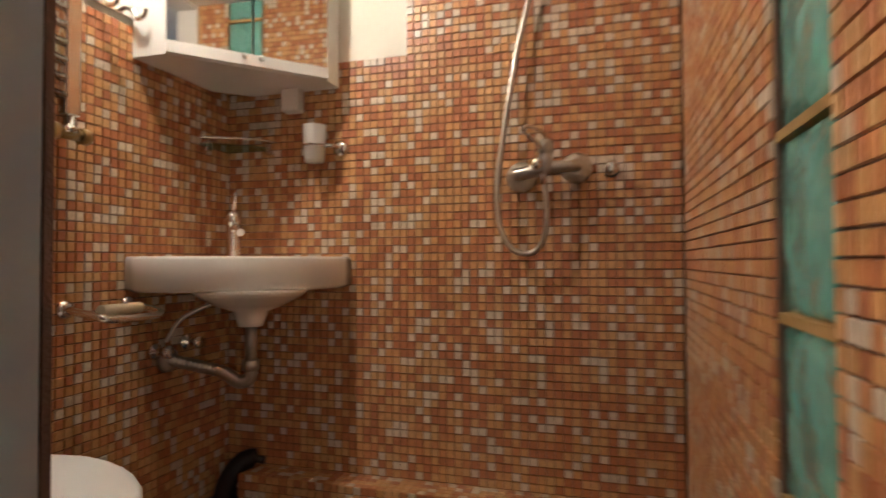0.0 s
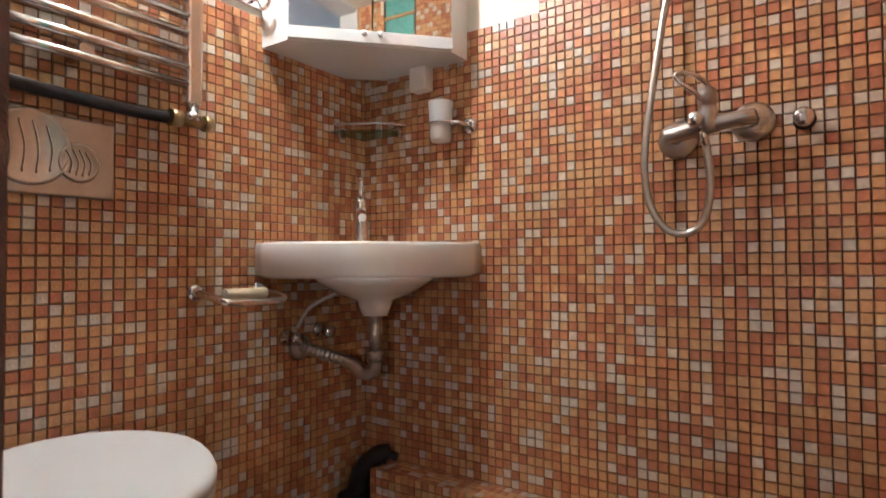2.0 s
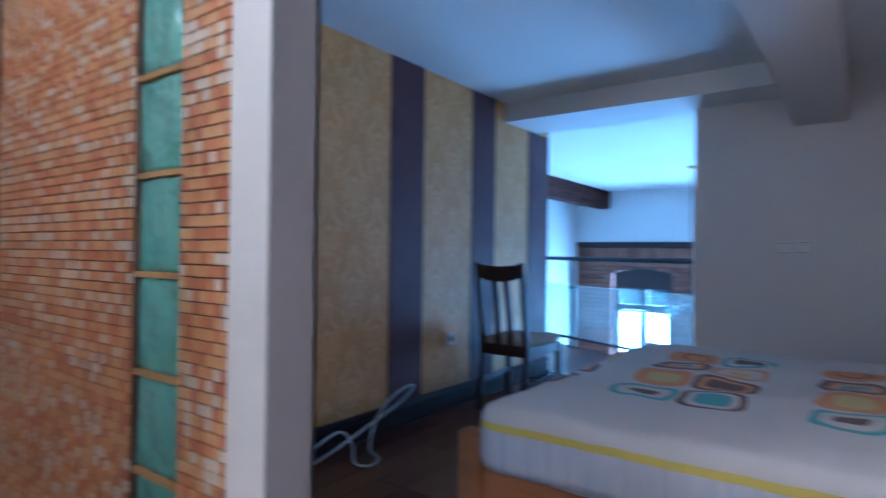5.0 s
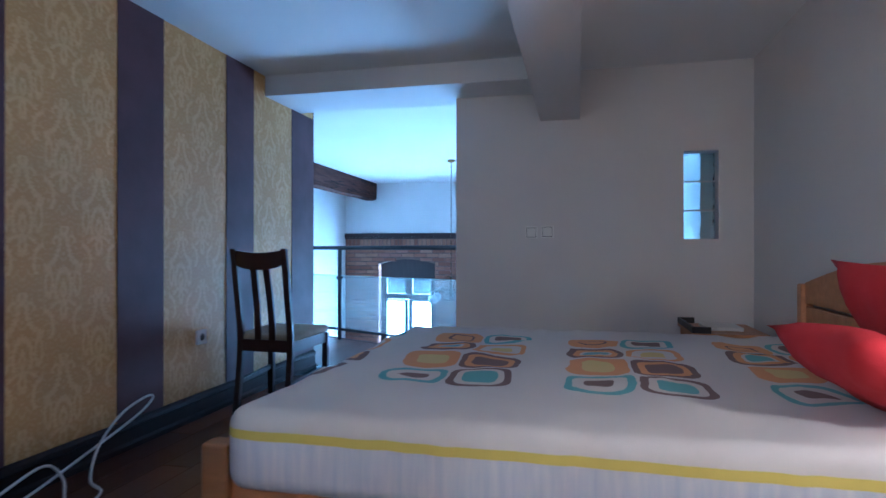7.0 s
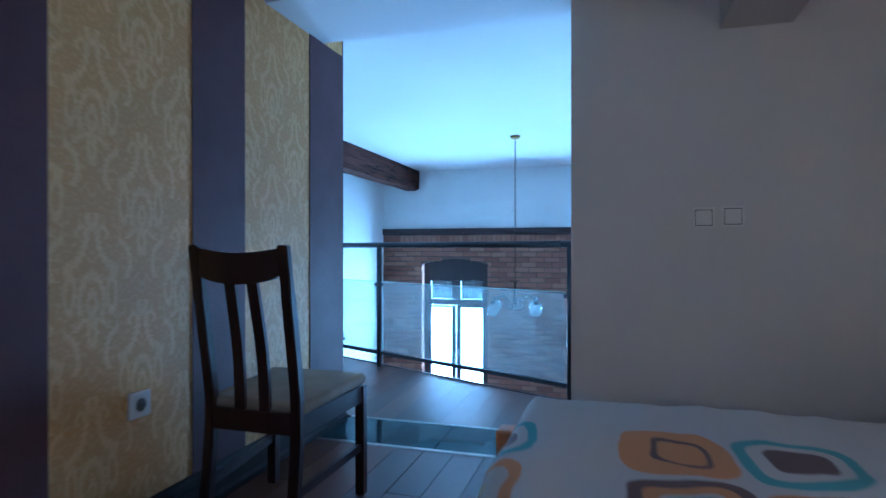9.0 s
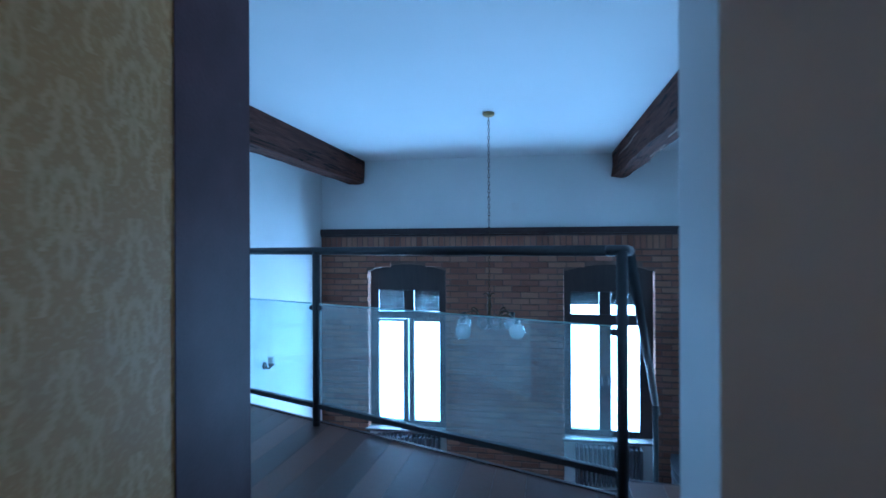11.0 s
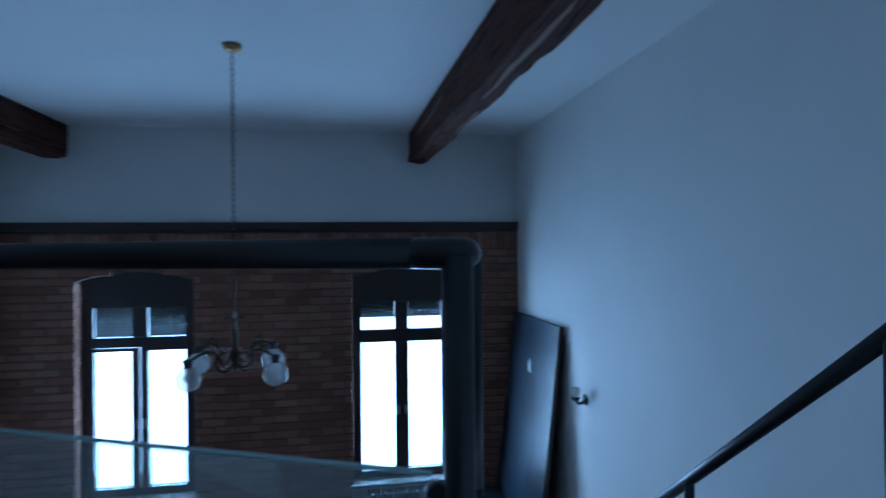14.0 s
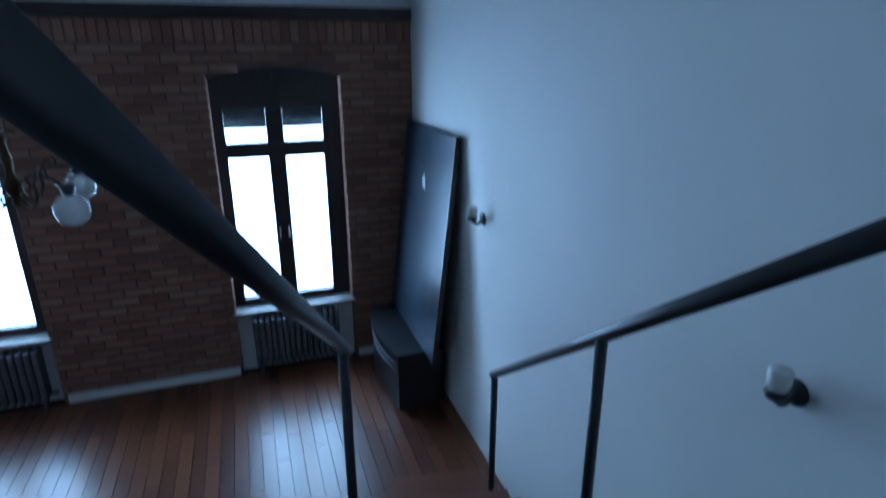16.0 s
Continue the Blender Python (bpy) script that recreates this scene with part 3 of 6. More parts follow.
def opening_wall(name, x0, x1, material, label, low):
    bm = B()
    (a2, b2), (a1, b1) = WINDOWS[1], WINDOWS[0]
    for y0, y1 in ((YR, a2), (b2, a1), (b1, YL)):
        box(bm, x0, x1, y0, y1, ZF, 1.17)
    for a, b in WINDOWS:
        if low:
            box(bm, x0, x1, a, b, ZF, Z0)
        n = 12
        for i in range(n):
            y0, y1 = a + (b - a) * i / n, a + (b - a) * (i + 1) / n
            prism(bm, [(y0, arch(y0, a, b)), (y1, arch(y1, a, b)), (y1, 1.17), (y0, 1.17)], 0, x0, x1)
    return solid(name, bm, material, label, "wall", "structure")


wall_brick = opening_wall("wall_brick", XB + 0.012, XB + 0.14, M_MORTAR, "old bare brick wall with two tall windows", False)
opening_wall("wall_brick_core", XB + 0.14, XB + 0.40, M_WHITE, "plastered outer part of the brick wall", True)
bm = B()
box(bm, XB - 0.035, XB + 0.035, YR, YL, 1.19, 1.27, 0.006)
box(bm, XB - 0.015, XB + 0.035, YR, YL, 1.165, 1.19)
solid("cornice", bm, M_CHAIR, "dark wooden ledge on top of the brickwork", "cornice", "structure")

# ---- bathroom things ----
def basin():
    t = thing("corner_basin", "white ceramic corner wash basin with a bowed front", "basin", (XL + 0.2, YM - 0.2, 0.74))
    # outline of the rim from wall to wall, bowed to the room
    cx, cy = XL + 0.002, YM - 0.002
    pts = [(cx, cy), (cx, 1.225)]
    for i in range(13):
        s = i / 12
        p, q, r = Vector((-1.115, 1.215)), Vector((-0.80, 1.235)), Vector((-0.722, 1.60))
        v = (1 - s) ** 2 * p + 2 * s * (1 - s) * q + s * s * r
        pts.append((v.x, v.y))
    pts += [(-0.722, cy)]
    bm = B()
    def ring(scale, z, c=(-0.97, 1.46)):
        return [bm.verts.new((c[0] + (x - c[0]) * scale, c[1] + (y - c[1]) * scale, z)) for x, y in pts]
    rings = [ring(0.93, 0.742), ring(1.0, 0.752), ring(1.0, 0.828), ring(0.985, 0.836), ring(0.86, 0.834, (-0.93, 1.42)), ring(0.70, 0.80, (-0.92, 1.41)), ring(0.30, 0.745, (-0.92, 1.41))]
    for a, b in zip(rings, rings[1:]):
        for k in range(len(pts)):
            f = bm.faces.new((a[k], a[(k + 1) % len(pts)], b[(k + 1) % len(pts)], b[k]))
            f.smooth = True
    bm.faces.new(rings[-1]), bm.faces.new(list(reversed(rings[0])))
    bmesh.ops.recalc_face_normals(bm, faces=bm.faces[:])
    part("basin_rim", bm, M_CERAMIC, t)
    bm = lathe(B(), [(0.0, 0.64), (0.035, 0.64), (0.042, 0.66), (0.05, 0.682), (0.10, 0.70), (0.145, 0.725), (0.165, 0.744), (0.0, 0.744)], Matrix.Translation((-0.935, 1.44, 0)))
    part("bowl", bm, M_CERAMIC, t)
    return t


basin()


def basin_tap():
    x, y, z = -1.02, 1.475, 0.832
    t = thing("basin_tap", "chrome single lever tap standing on the basin corner", "tap", (x, y, z))
    part("body", lathe(B(), [(0.0, 0), (0.028, 0), (0.028, 0.006), (0.021, 0.012), (0.0205, 0.10), (0.023, 0.104), (0.023, 0.118), (0.018, 0.135), (0.0, 0.138)], Matrix.Translation((x, y, z))), M_CHROME, t)
    part("spout", tube(B(), curve([(x, y, z + 0.085), (x + 0.05, y - 0.05, z + 0.088), (x + 0.085, y - 0.085, z + 0.07)]), 0.011), M_CHROME, t)
    part("lever", tube(B(), curve([(x, y, z + 0.135), (x + 0.008, y - 0.008, z + 0.16), (x + 0.03, y - 0.03, z + 0.185)]), [0.007] * 16 + [0.006]), M_CHROME, t)
    return t


basin_tap()


def drain():
    t = thing("basin_drain", "grey plastic drain trap under the basin", "drain pipe", (-0.935, 1.44, 0.5))
    part("tail_pipe", tube(B(), [(-0.935, 1.44, 0.645), (-0.935, 1.44, 0.53)], 0.017), M_NICKEL, t)
    part("nut", tube(B(), [(-0.935, 1.44, 0.545), (-0.935, 1.44, 0.515)], 0.024, 10), M_NICKEL, t)
    part("trap", tube(B(), curve([(-0.935, 1.44, 0.53), (-0.937, 1.44, 0.495), (-0.965, 1.43, 0.482), (-0.995, 1.425, 0.50), (-1.02, 1.42, 0.512)]), 0.019), M_NICKEL, t)
    bm = B()
    n = 40
    pts = [Vector((-1.02, 1.42, 0.512)).lerp(Vector((-1.15, 1.375, 0.545)), i / n) for i in range(n + 1)]
    tube(bm, pts, [0.018 if i % 4 < 2 else 0.0155 for i in range(n + 1)], 12)
    part("ribbed_pipe", bm, M_NICKEL, t)
    part("wall_collar", lathe(B(), [(0.0, 0), (0.036, 0), (0.034, 0.012), (0.026, 0.02), (0.0, 0.02)], pose(XL, 1.375, 0.545, 0, 90, 0)), M_NICKEL, t)
    part("supply_hose", tube(B(), curve([(-1.14, 1.345, 0.60), (-1.12, 1.38, 0.66), (-1.06, 1.43, 0.70), (-1.0, 1.46, 0.73)]), 0.006, 8), M_NICKEL, t)
    for y, z in ((1.33, 0.575), (1.45, 0.585)):
        part("angle_valve", lathe(B(), [(0.0, 0), (0.024, 0), (0.022, 0.008), (0.012, 0.012), (0.012, 0.035), (0.018, 0.037), (0.018, 0.055), (0.0, 0.057)], pose(XL, y, z, 0, 90, 0)), M_CHROME, t)
    return t


drain()


def mirror_cabinet():
    t = thing("mirror_cabinet", "white corner cabinet with two mirror doors", "cabinet", (-0.97, 1.46, 1.36))
    z0, z1 = 1.362, 2.06
    A, C = Vector((-1.06, 1.245)), Vector((-0.765, 1.565))     # front line
    foot = [(XL + 0.002, 1.245), (A.x, A.y), (C.x, C.y), (C.x, YM - 0.002), (-1.075, YM - 0.002), (XL + 0.002, 1.56)]
    part("bottom_board", prism(B(), foot, 2, z0, z0 + 0.018), M_PLASTIC, t)
    part("top_board", prism(B(), foot, 2, z1 - 0.018, z1), M_PLASTIC, t)
    part("side_panel", box(B(), XL + 0.002, A.x, 1.245, 1.261, z0 + 0.018, z1 - 0.018), M_PLASTIC, t)
    part("side_panel", box(B(), C.x - 0.016, C.x, C.y, YM - 0.002, z0 + 0.018, z1 - 0.018), M_PLASTIC, t)
    d = (C - A).normalized()
    nrm = Vector((d.y, -d.x))
    length = (C - A).length
    for i in range(2):
        a, b = A + d * (0.003 + i * length / 2), A + d * (length / 2 - 0.0015 + i * length / 2)
        bm = prism(B(), [(a.x, a.y), (b.x, b.y), (b.x + nrm.x * 0.014, b.y + nrm.y * 0.014), (a.x + nrm.x * 0.014, a.y + nrm.y * 0.014)], 2, z0 + 0.034, z1)
        door = part("mirror_door", bm, M_MIRROR, t, "slightly worn mirror door")
        k = A + d * (length / 2 + (0.022 if i else -0.022)) + nrm * 0.014
        part("door_pull", lathe(B(), [(0.0, 0), (0.006, 0), (0.005, 0.008), (0.009, 0.014), (0.0, 0.02)], Matrix.Translation((k.x, k.y, z0 + 0.022)) @ Vector((nrm.x, nrm.y, 0)).to_track_quat('Z', 'Y').to_matrix().to_4x4(), 12), M_PLASTIC, door, "small cream knob")
    a, b = A, C
    bm = prism(B(), [(a.x, a.y), (b.x, b.y), (b.x + nrm.x * 0.018, b.y + nrm.y * 0.018), (a.x + nrm.x * 0.018, a.y + nrm.y * 0.018)], 2, z0 + 0.001, z0 + 0.032)
    part("front_rail", bm, M_PLASTIC, t)
    return t


mirror_cabinet()


def toilet():
    y, zt = 0.70, 0.455
    t = thing("toilet", "white wall-hung toilet with its lid closed", "toilet", (XL + 0.25, y, 0.3))
    def oval(bm, scale, z, dx=0.0, n=28):
        out = []
        for k in range(n):
            a = 2 * math.pi * k / n
            px, py = math.cos(a), math.sin(a)
            fx = 0.252 if px > 0 else 0.20
            out.append(bm.verts.new((XL + 0.265 + dx + fx * scale * px, y + 0.182 * scale * py * (1 - 0.12 * max(0, px)), z)))
        return out
    def loft(rows):
        bm = B()
        rings = [oval(bm, s, z, dx) for s, z, dx in rows]
        for a, b in zip(rings, rings[1:]):
            for k in range(len(a)):
                f = bm.faces.new((a[k], a[(k + 1) % len(a)], b[(k + 1) % len(a)], b[k]))
                f.smooth = True
        bm.faces.new(list(reversed(rings[0]))), bm.faces.new(rings[-1])
        bmesh.ops.recalc_face_normals(bm, faces=bm.faces[:])
        return bm
    part("bowl", loft([(0.45, 0.10, -0.08), (0.66, 0.16, -0.06), (0.85, 0.26, -0.03), (0.95, 0.34, -0.01), (0.97, 0.405, 0.0)]), M_CERAMIC, t)
    part("seat", loft([(0.98, 0.407, 0), (1.01, 0.411, 0), (1.01, 0.425, 0), (0.99, 0.429, 0)]), M_PLASTIC, t)
    part("lid", loft([(0.99, 0.431, 0), (1.02, 0.434, 0), (1.02, 0.448, 0), (0.99, 0.458, 0), (0.90, 0.464, 0), (0.6, 0.468, -0.01), (0.2, 0.469, -0.01)]), M_PLASTIC, t)
    part("wall_foot", box(B(), XL + 0.001, XL + 0.16, y - 0.14, y + 0.14, 0.10, 0.40, 0.03, 3), M_CERAMIC, t)
    for s in (-0.08, 0.08):
        part("hinge", tube(B(), [(XL + 0.055, y + s - 0.02, 0.437), (XL + 0.055, y + s + 0.02, 0.437)], 0.012), M_CHROME, t)
    return t


toilet()


def flush_plate():
    t = thing("flush_plate", "brushed metal flush plate with two round buttons", "flush plate", (XL, 0.735, 1.0))
    part("plate", box(B(), XL + 0.001, XL + 0.014, 0.612, 0.862, 0.915, 1.075, 0.004), M_NICKEL, t)
    for y, z, r in ((0.705, 1.005, 0.070), (0.792, 0.985, 0.036)):
        bm = lathe(B(), [(0.0, 0.0), (r, 0.0), (r + 0.004, 0.003), (r, 0.006), (r - 0.004, 0.004), (0.0, 0.006)], pose(XL + 0.0135, y, z, 0, 90, 0), 32)
        part("button", bm, M_NICKEL, t)
        for k in range(4):
            yy = y + r * (-0.5 + 0.33 * k)
            h = 0.72 * math.sqrt(max(0.0001, r * r - (yy - y) ** 2))
            part("button_rib", tube(B(), curve([(XL + 0.0185, yy - 0.006, z + h), (XL + 0.0195, yy + 0.004, z), (XL + 0.0185, yy, z - h)], 4), 0.0018, 6), M_NICKEL, t)
    return t


flush_plate()


def towel_radiator():
    t = thing("towel_radiator", "chrome ladder towel radiator on the mosaic wall", "radiator", (XL, 0.80, 1.5))
    x = XL + 0.075
    for y in (0.50, 1.000):
        part("upright", box(B(), x - 0.014, x + 0.014, y - 0.02, y + 0.02, 1.14, 1.95, 0.008, 3), M_CHROME, t)
    for z in [1.182 + 0.0385 * k for k in range(9)] + [1.60 + 0.0385 * k for k in range(8)]:
        part("rung", tube(B(), [(x + 0.004, 0.50, z), (x + 0.004, 1.000, z)], 0.0098, 12), M_CHROME, t)
    for y, z in ((0.78, 1.20), (0.78, 1.80)):
        part("bracket", tube(B(), [(XL + 0.001, y, z), (x, y, z)], 0.014, 12), M_CHROME, t)
    part("valve", lathe(B(), [(0.0, 0), (0.013, 0), (0.013, 0.02), (0.018, 0.022), (0.018, 0.035), (0.0, 0.036)], pose(x, 1.0, 1.14, 180, 0, 0), 16), M_CHROME, t)
    return t


towel_radiator()
t = thing("radiator_pipe", "dark heating pipe with brass fittings below the radiator", "pipe", (XL + 0.04, 0.8, 1.10))
part("pipe", tube(B(), curve([(XL + 0.035, 0.44, 1.135), (XL + 0.035, 0.70, 1.115), (XL + 0.05, 0.90, 1.105), (XL + 0.07, 0.985, 1.105)]), 0.013), M_STEEL, t)
for y0, y1, r in ((0.95, 0.975, 0.019), (0.98, 1.03, 0.013), (1.03, 1.05, 0.018)):
    part("brass_fitting", tube(B(), [(XL + 0.07, y0, 1.104), (XL + 0.07, y1, 1.104)], r, 10), M_BRASS, t)
part("riser", tube(B(), [(XL + 0.075, 1.0, 1.10), (XL + 0.075, 1.0, 1.135)], 0.012), M_BRASS, t)


def paper_holder():
    t = thing("paper_holder", "chrome paper holder with an empty cardboard core", "paper holder", (XL, 1.15, 0.70))
    for y in (1.055, 1.235):
        part("rosette", lathe(B(), [(0.0, 0), (0.021, 0), (0.021, 0.006), (0.012, 0.012), (0.0, 0.013)], pose(XL + 0.001, y, 0.712, 0, 90, 0), 20), M_CHROME, t)
    part("bar", tube(B(), curve([(XL + 0.005, 1.055, 0.712), (XL + 0.08, 1.058, 0.700), (XL + 0.115, 1.075, 0.690), (XL + 0.12, 1.15, 0.688), (XL + 0.115, 1.225, 0.690), (XL + 0.08, 1.24, 0.700), (XL + 0.005, 1.235, 0.712)]), 0.0095), M_CHROME, t)
    part("core", tube(B(), [(XL + 0.075, 1.085, 0.708), (XL + 0.075, 1.20, 0.708)], 0.014, 16), M_BAMBOO, t, "cream cardboard core")
    return t


paper_holder()
t = thing("hook_rail", "chrome rail of three towel hooks above the mosaic", "hook rail", (XL, 1.2, 1.47))
part("rail", box(B(), XL - 0.004, XL + 0.008, 0.98, 1.335, 1.462, 1.492, 0.003), M_CHROME, t)
for y in (1.02, 1.13, 1.215, 1.30):
    part("hook", tube(B(), curve([(XL + 0.006, y, 1.482), (XL + 0.03, y, 1.475), (XL + 0.045, y, 1.45), (XL + 0.065, y, 1.452), (XL + 0.072, y, 1.472)], 5), 0.007, 8), M_CHROME, t)

t = thing("glass_shelf", "small corner glass shelf on chrome clips", "shelf", (-1.08, 1.56, 1.18))
part("pane", prism(B(), [(XL + 0.003, YM - 0.003), (XL + 0.003, 1.50), (-1.10, 1.535), (-1.03, 1.575), (-0.99, YM - 0.003)], 2, 1.180, 1.187), M_SHELFGLASS, t)
for p in ((XL + 0.001, 1.525, 1.174), (-1.01, YM - 0.02, 1.174)):
    part("clip", box(B(), p[0], p[0] + 0.02, p[1] - 0.01, p[1] + 0.018, 1.165, 1.195, 0.003), M_CHROME, t)
part("rail", tube(B(), curve([(XL + 0.006, 1.50, 1.205), (-1.095, 1.535, 1.205), (-1.03, 1.575, 1.205), (-0.985, YM - 0.004, 1.205)]), 0.004, 8), M_CHROME, t)

t = thing("tumbler_holder", "frosted tumbler in a chrome wall holder", "tumbler", (-0.81, 1.60, 1.17))
part("rosette", lathe(B(), [(0.0, 0), (0.024, 0), (0.024, 0.008), (0.013, 0.014), (0.0, 0.015)], pose(-0.757, YM - 0.0005, 1.172, 90, 0, 0), 20), M_CHROME, t)
part("arm", tube(B(), curve([(-0.757, YM - 0.01, 1.172), (-0.76, YM - 0.05, 1.172), (-0.785, YM - 0.065, 1.172)]), 0.007, 8), M_CHROME, t)
bm = B()
tube(bm, [(-0.815 + 0.036 * math.cos(2 * math.pi * k / 24), 1.585 + 0.036 * math.sin(2 * math.pi * k / 24), 1.172) for k in range(25)], 0.004, 6, False)
part("ring", bm, M_CHROME, t)
part("cup", lathe(B(), [(0.0, 1.122), (0.027, 1.122), (0.030, 1.13), (0.036, 1.235), (0.033, 1.235), (0.027, 1.134), (0.0, 1.13)], Matrix.Translation((-0.815, 1.585, 0))), M_FROST, t)

solid("wall_box", box(B(), -0.945, -0.885, YM - 0.045, YM - 0.0005, 1.292, 1.366, 0.006, 3), M_PLASTIC, "small white plastic junction box on the mosaic", "junction box")


def mixer():
    t = thing("shower_mixer", "chrome shower mixer with lever on the mosaic wall", "shower mixer", (-0.12, YM, 1.08))
    y = YM - 0.062
    for x, zr in ((-0.195, 1.058), (-0.043, 1.077)):
        part("rosette", lathe(B(), [(0.0, 0), (0.043, 0), (0.043, 0.004), (0.036, 0.014), (0.022, 0.021), (0.0, 0.022)], pose(x, YM - 0.0005, zr, 90, 0, 0), 28), M_NICKEL, t)
        part("union", tube(B(), [(x, YM - 0.02, zr), (x, y - 0.004, zr)], 0.0150, 14), M_CHROME, t)
    part("body", tube(B(), [(-0.212, y, 1.055), (-0.207, y, 1.056), (-0.185, y, 1.059), (-0.15, y - 0.003, 1.065), (-0.115, y - 0.004, 1.071), (-0.06, y, 1.075), (-0.032, y, 1.077), (-0.028, y, 1.078)], [0.010, 0.0165, 0.0175, 0.019, 0.019, 0.0165, 0.0160, 0.010], 18), M_NICKEL, t)
    part("column", lathe(B(), [(0.0, -0.012), (0.018, -0.012), (0.021, 0.0), (0.0205, 0.030), (0.0175, 0.040), (0.0175, 0.046), (0.0205, 0.050), (0.0205, 0.068), (0.014, 0.080), (0.0, 0.083)], pose(-0.120, y - 0.006, 1.066, 8, 0, 0), 20), M_NICKEL, t)
    part("diverter", lathe(B(), [(0.0, 0), (0.013, 0), (0.013, 0.010), (0.016, 0.013), (0.017, 0.020), (0.013, 0.030), (0.0, 0.032)], pose(-0.140, y - 0.018, 1.078, 90, 0, 0), 18), M_CHROME, t)
    part("lever", tube(B(), curve([(-0.112, y - 0.014, 1.142), (-0.132, y - 0.034, 1.166), (-0.160, y - 0.056, 1.176), (-0.172, y - 0.064, 1.168), (-0.160, y - 0.062, 1.150), (-0.138, y - 0.046, 1.132), (-0.128, y - 0.026, 1.118)], 6), 0.0052, 8), M_CHROME, t, "open loop lever")
    part("outlet", tube(B(), [(-0.130, y - 0.012, 1.062), (-0.126, y - 0.008, 1.026)], [0.0115, 0.0095], 12), M_CHROME, t)
    return t


mixer()
bm = B()
line = curve([(-0.125, 1.582, 1.030), (-0.118, 1.583, 0.95), (-0.130, 1.588, 0.875), (-0.165, 1.592, 0.842), (-0.215, 1.592, 0.855), (-0.248, 1.592, 0.92), (-0.256, 1.594, 1.02), (-0.240, 1.600, 1.16),
              (-0.202, 1.612, 1.40), (-0.152, 1.618, 1.62), (-0.105, 1.612, 1.84), (-0.092, 1.60, 1.93)], 22)
tube(bm, line, [0.0085 if i % 2 else 0.0072 for i in range(len(line))], 10)
t = thing("shower_hose", "ribbed chrome shower hose hanging in a loop", "shower hose", (-0.125, 1.60, 1.02))
part("hose", bm, M_NICKEL, t)
t2 = thing("hand_shower", "chrome hand shower on a wall hook", "hand shower", (-0.17, 1.6, 1.98))
part("handle", tube(B(), [(-0.092, 1.60, 1.93), (-0.092, 1.575, 2.04)], 0.013, 12), M_CHROME, t2)
part("head", lathe(B(), [(0.0, 0), (0.03, 0), (0.045, 0.03), (0.045, 0.04), (0.0, 0.042)], pose(-0.092, 1.575, 2.05, 130, 0, 0), 20), M_CHROME, t2)
part("wall_hook", tube(B(), [(-0.092, YM - 0.001, 1.95), (-0.092, 1.595, 1.95)], 0.012, 10), M_CHROME, t2)
t = thing("stop_valve", "chrome stop valve knob beside the mixer", "valve", (0.05, YM, 1.068))
part("flange", lathe(B(), [(0.0, 0), (0.021, 0), (0.019, 0.006), (0.0, 0.006)], pose(0.05, YM - 0.0005, 1.068, 90, 0, 0), 20), M_STEEL, t)
part("knob", lathe(B(), [(0.0, 0), (0.014, 0), (0.014, 0.015), (0.019, 0.018), (0.019, 0.034), (0.015, 0.038), (0.0, 0.038)], pose(0.05, YM - 0.006, 1.068, 90, 0, 0), 20), M_CHROME, t)

# sliding door, almost wholly inside its pocket
t = thing("sliding_door", "grey painted sliding door pushed into the wall", "door", (-0.8, 0.42, 1.0))
part("leaf", box(B(), XL - 0.10, -0.470, 0.396, 0.440, BATH + 0.005, 2.09, 0.002), M_GREYD, t)
hd = part("handle_plate", box(B(), -0.476, -0.464, 0.352, 0.383, 0.968, 1.012, 0.003), M_BLACK, t, "black handle plate")
part("knob", lathe(B(), [(0.0, 0), (0.010, 0), (0.010, 0.018), (0.013, 0.012), (0.014, 0.018), (0.010, 0.024), (0.0, 0.025)], pose(-0.465, 0.366, 0.985, 0, 90, 0), 20), M_STEEL, hd)

# low mosaic ledge under the shower wall
solid("shower_ledge", box(B(), -1.06, XG, 1.556, YM + 0.004, BATH, 0.170), M_GROUT, "low mosaic ledge along the shower wall", "ledge", "structure")
bm = B()
box(bm, -1.155, -1.065, 1.50, 1.64, BATH, 0.10, 0.02, 3)
tube(bm, curve([(-1.11, 1.55, 0.09), (-1.09, 1.56, 0.16), (-1.05, 1.59, 0.205), (-1.0, 1.61, 0.20)]), [0.03] * 20 + [0.012] * 5, 10)
solid("brush_holder", bm, M_BLACK, "black plastic brush and holder in the corner", "brush")
bm = B()
for k in range(5):
    tube(bm, curve([(-0.98 + 0.03 * k, 1.22, BATH + 0.02), (-0.97 + 0.03 * k, 1.26, BATH + 0.10 + 0.012 * (k % 3)), (-0.96 + 0.03 * k, 1.31, BATH + 0.03)], 5), 0.022, 8)
solid("cleaning_cloth", bm, M_BLUE, "crumpled blue cleaning cloth on the floor", "cloth", smooth=True)
t = thing("bath_lamp", "bare ceiling lamp on a white holder that is lit", "ceiling lamp", (-0.94, 0.93, 2.119))
part("ceiling_rose", lathe(B(), [(0.0, 0), (0.05, 0), (0.045, 0.018), (0.0, 0.018)], Matrix.Translation((-0.94, 0.93, 2.1015))), M_PLASTIC, t)
part("lamp_holder", lathe(B(), [(0.0, 0), (0.02, 0), (0.022, 0.07), (0.015, 0.09), (0.0, 0.09)], Matrix.Translation((-0.94, 0.93, 2.012)), 16), M_PLASTIC, t)

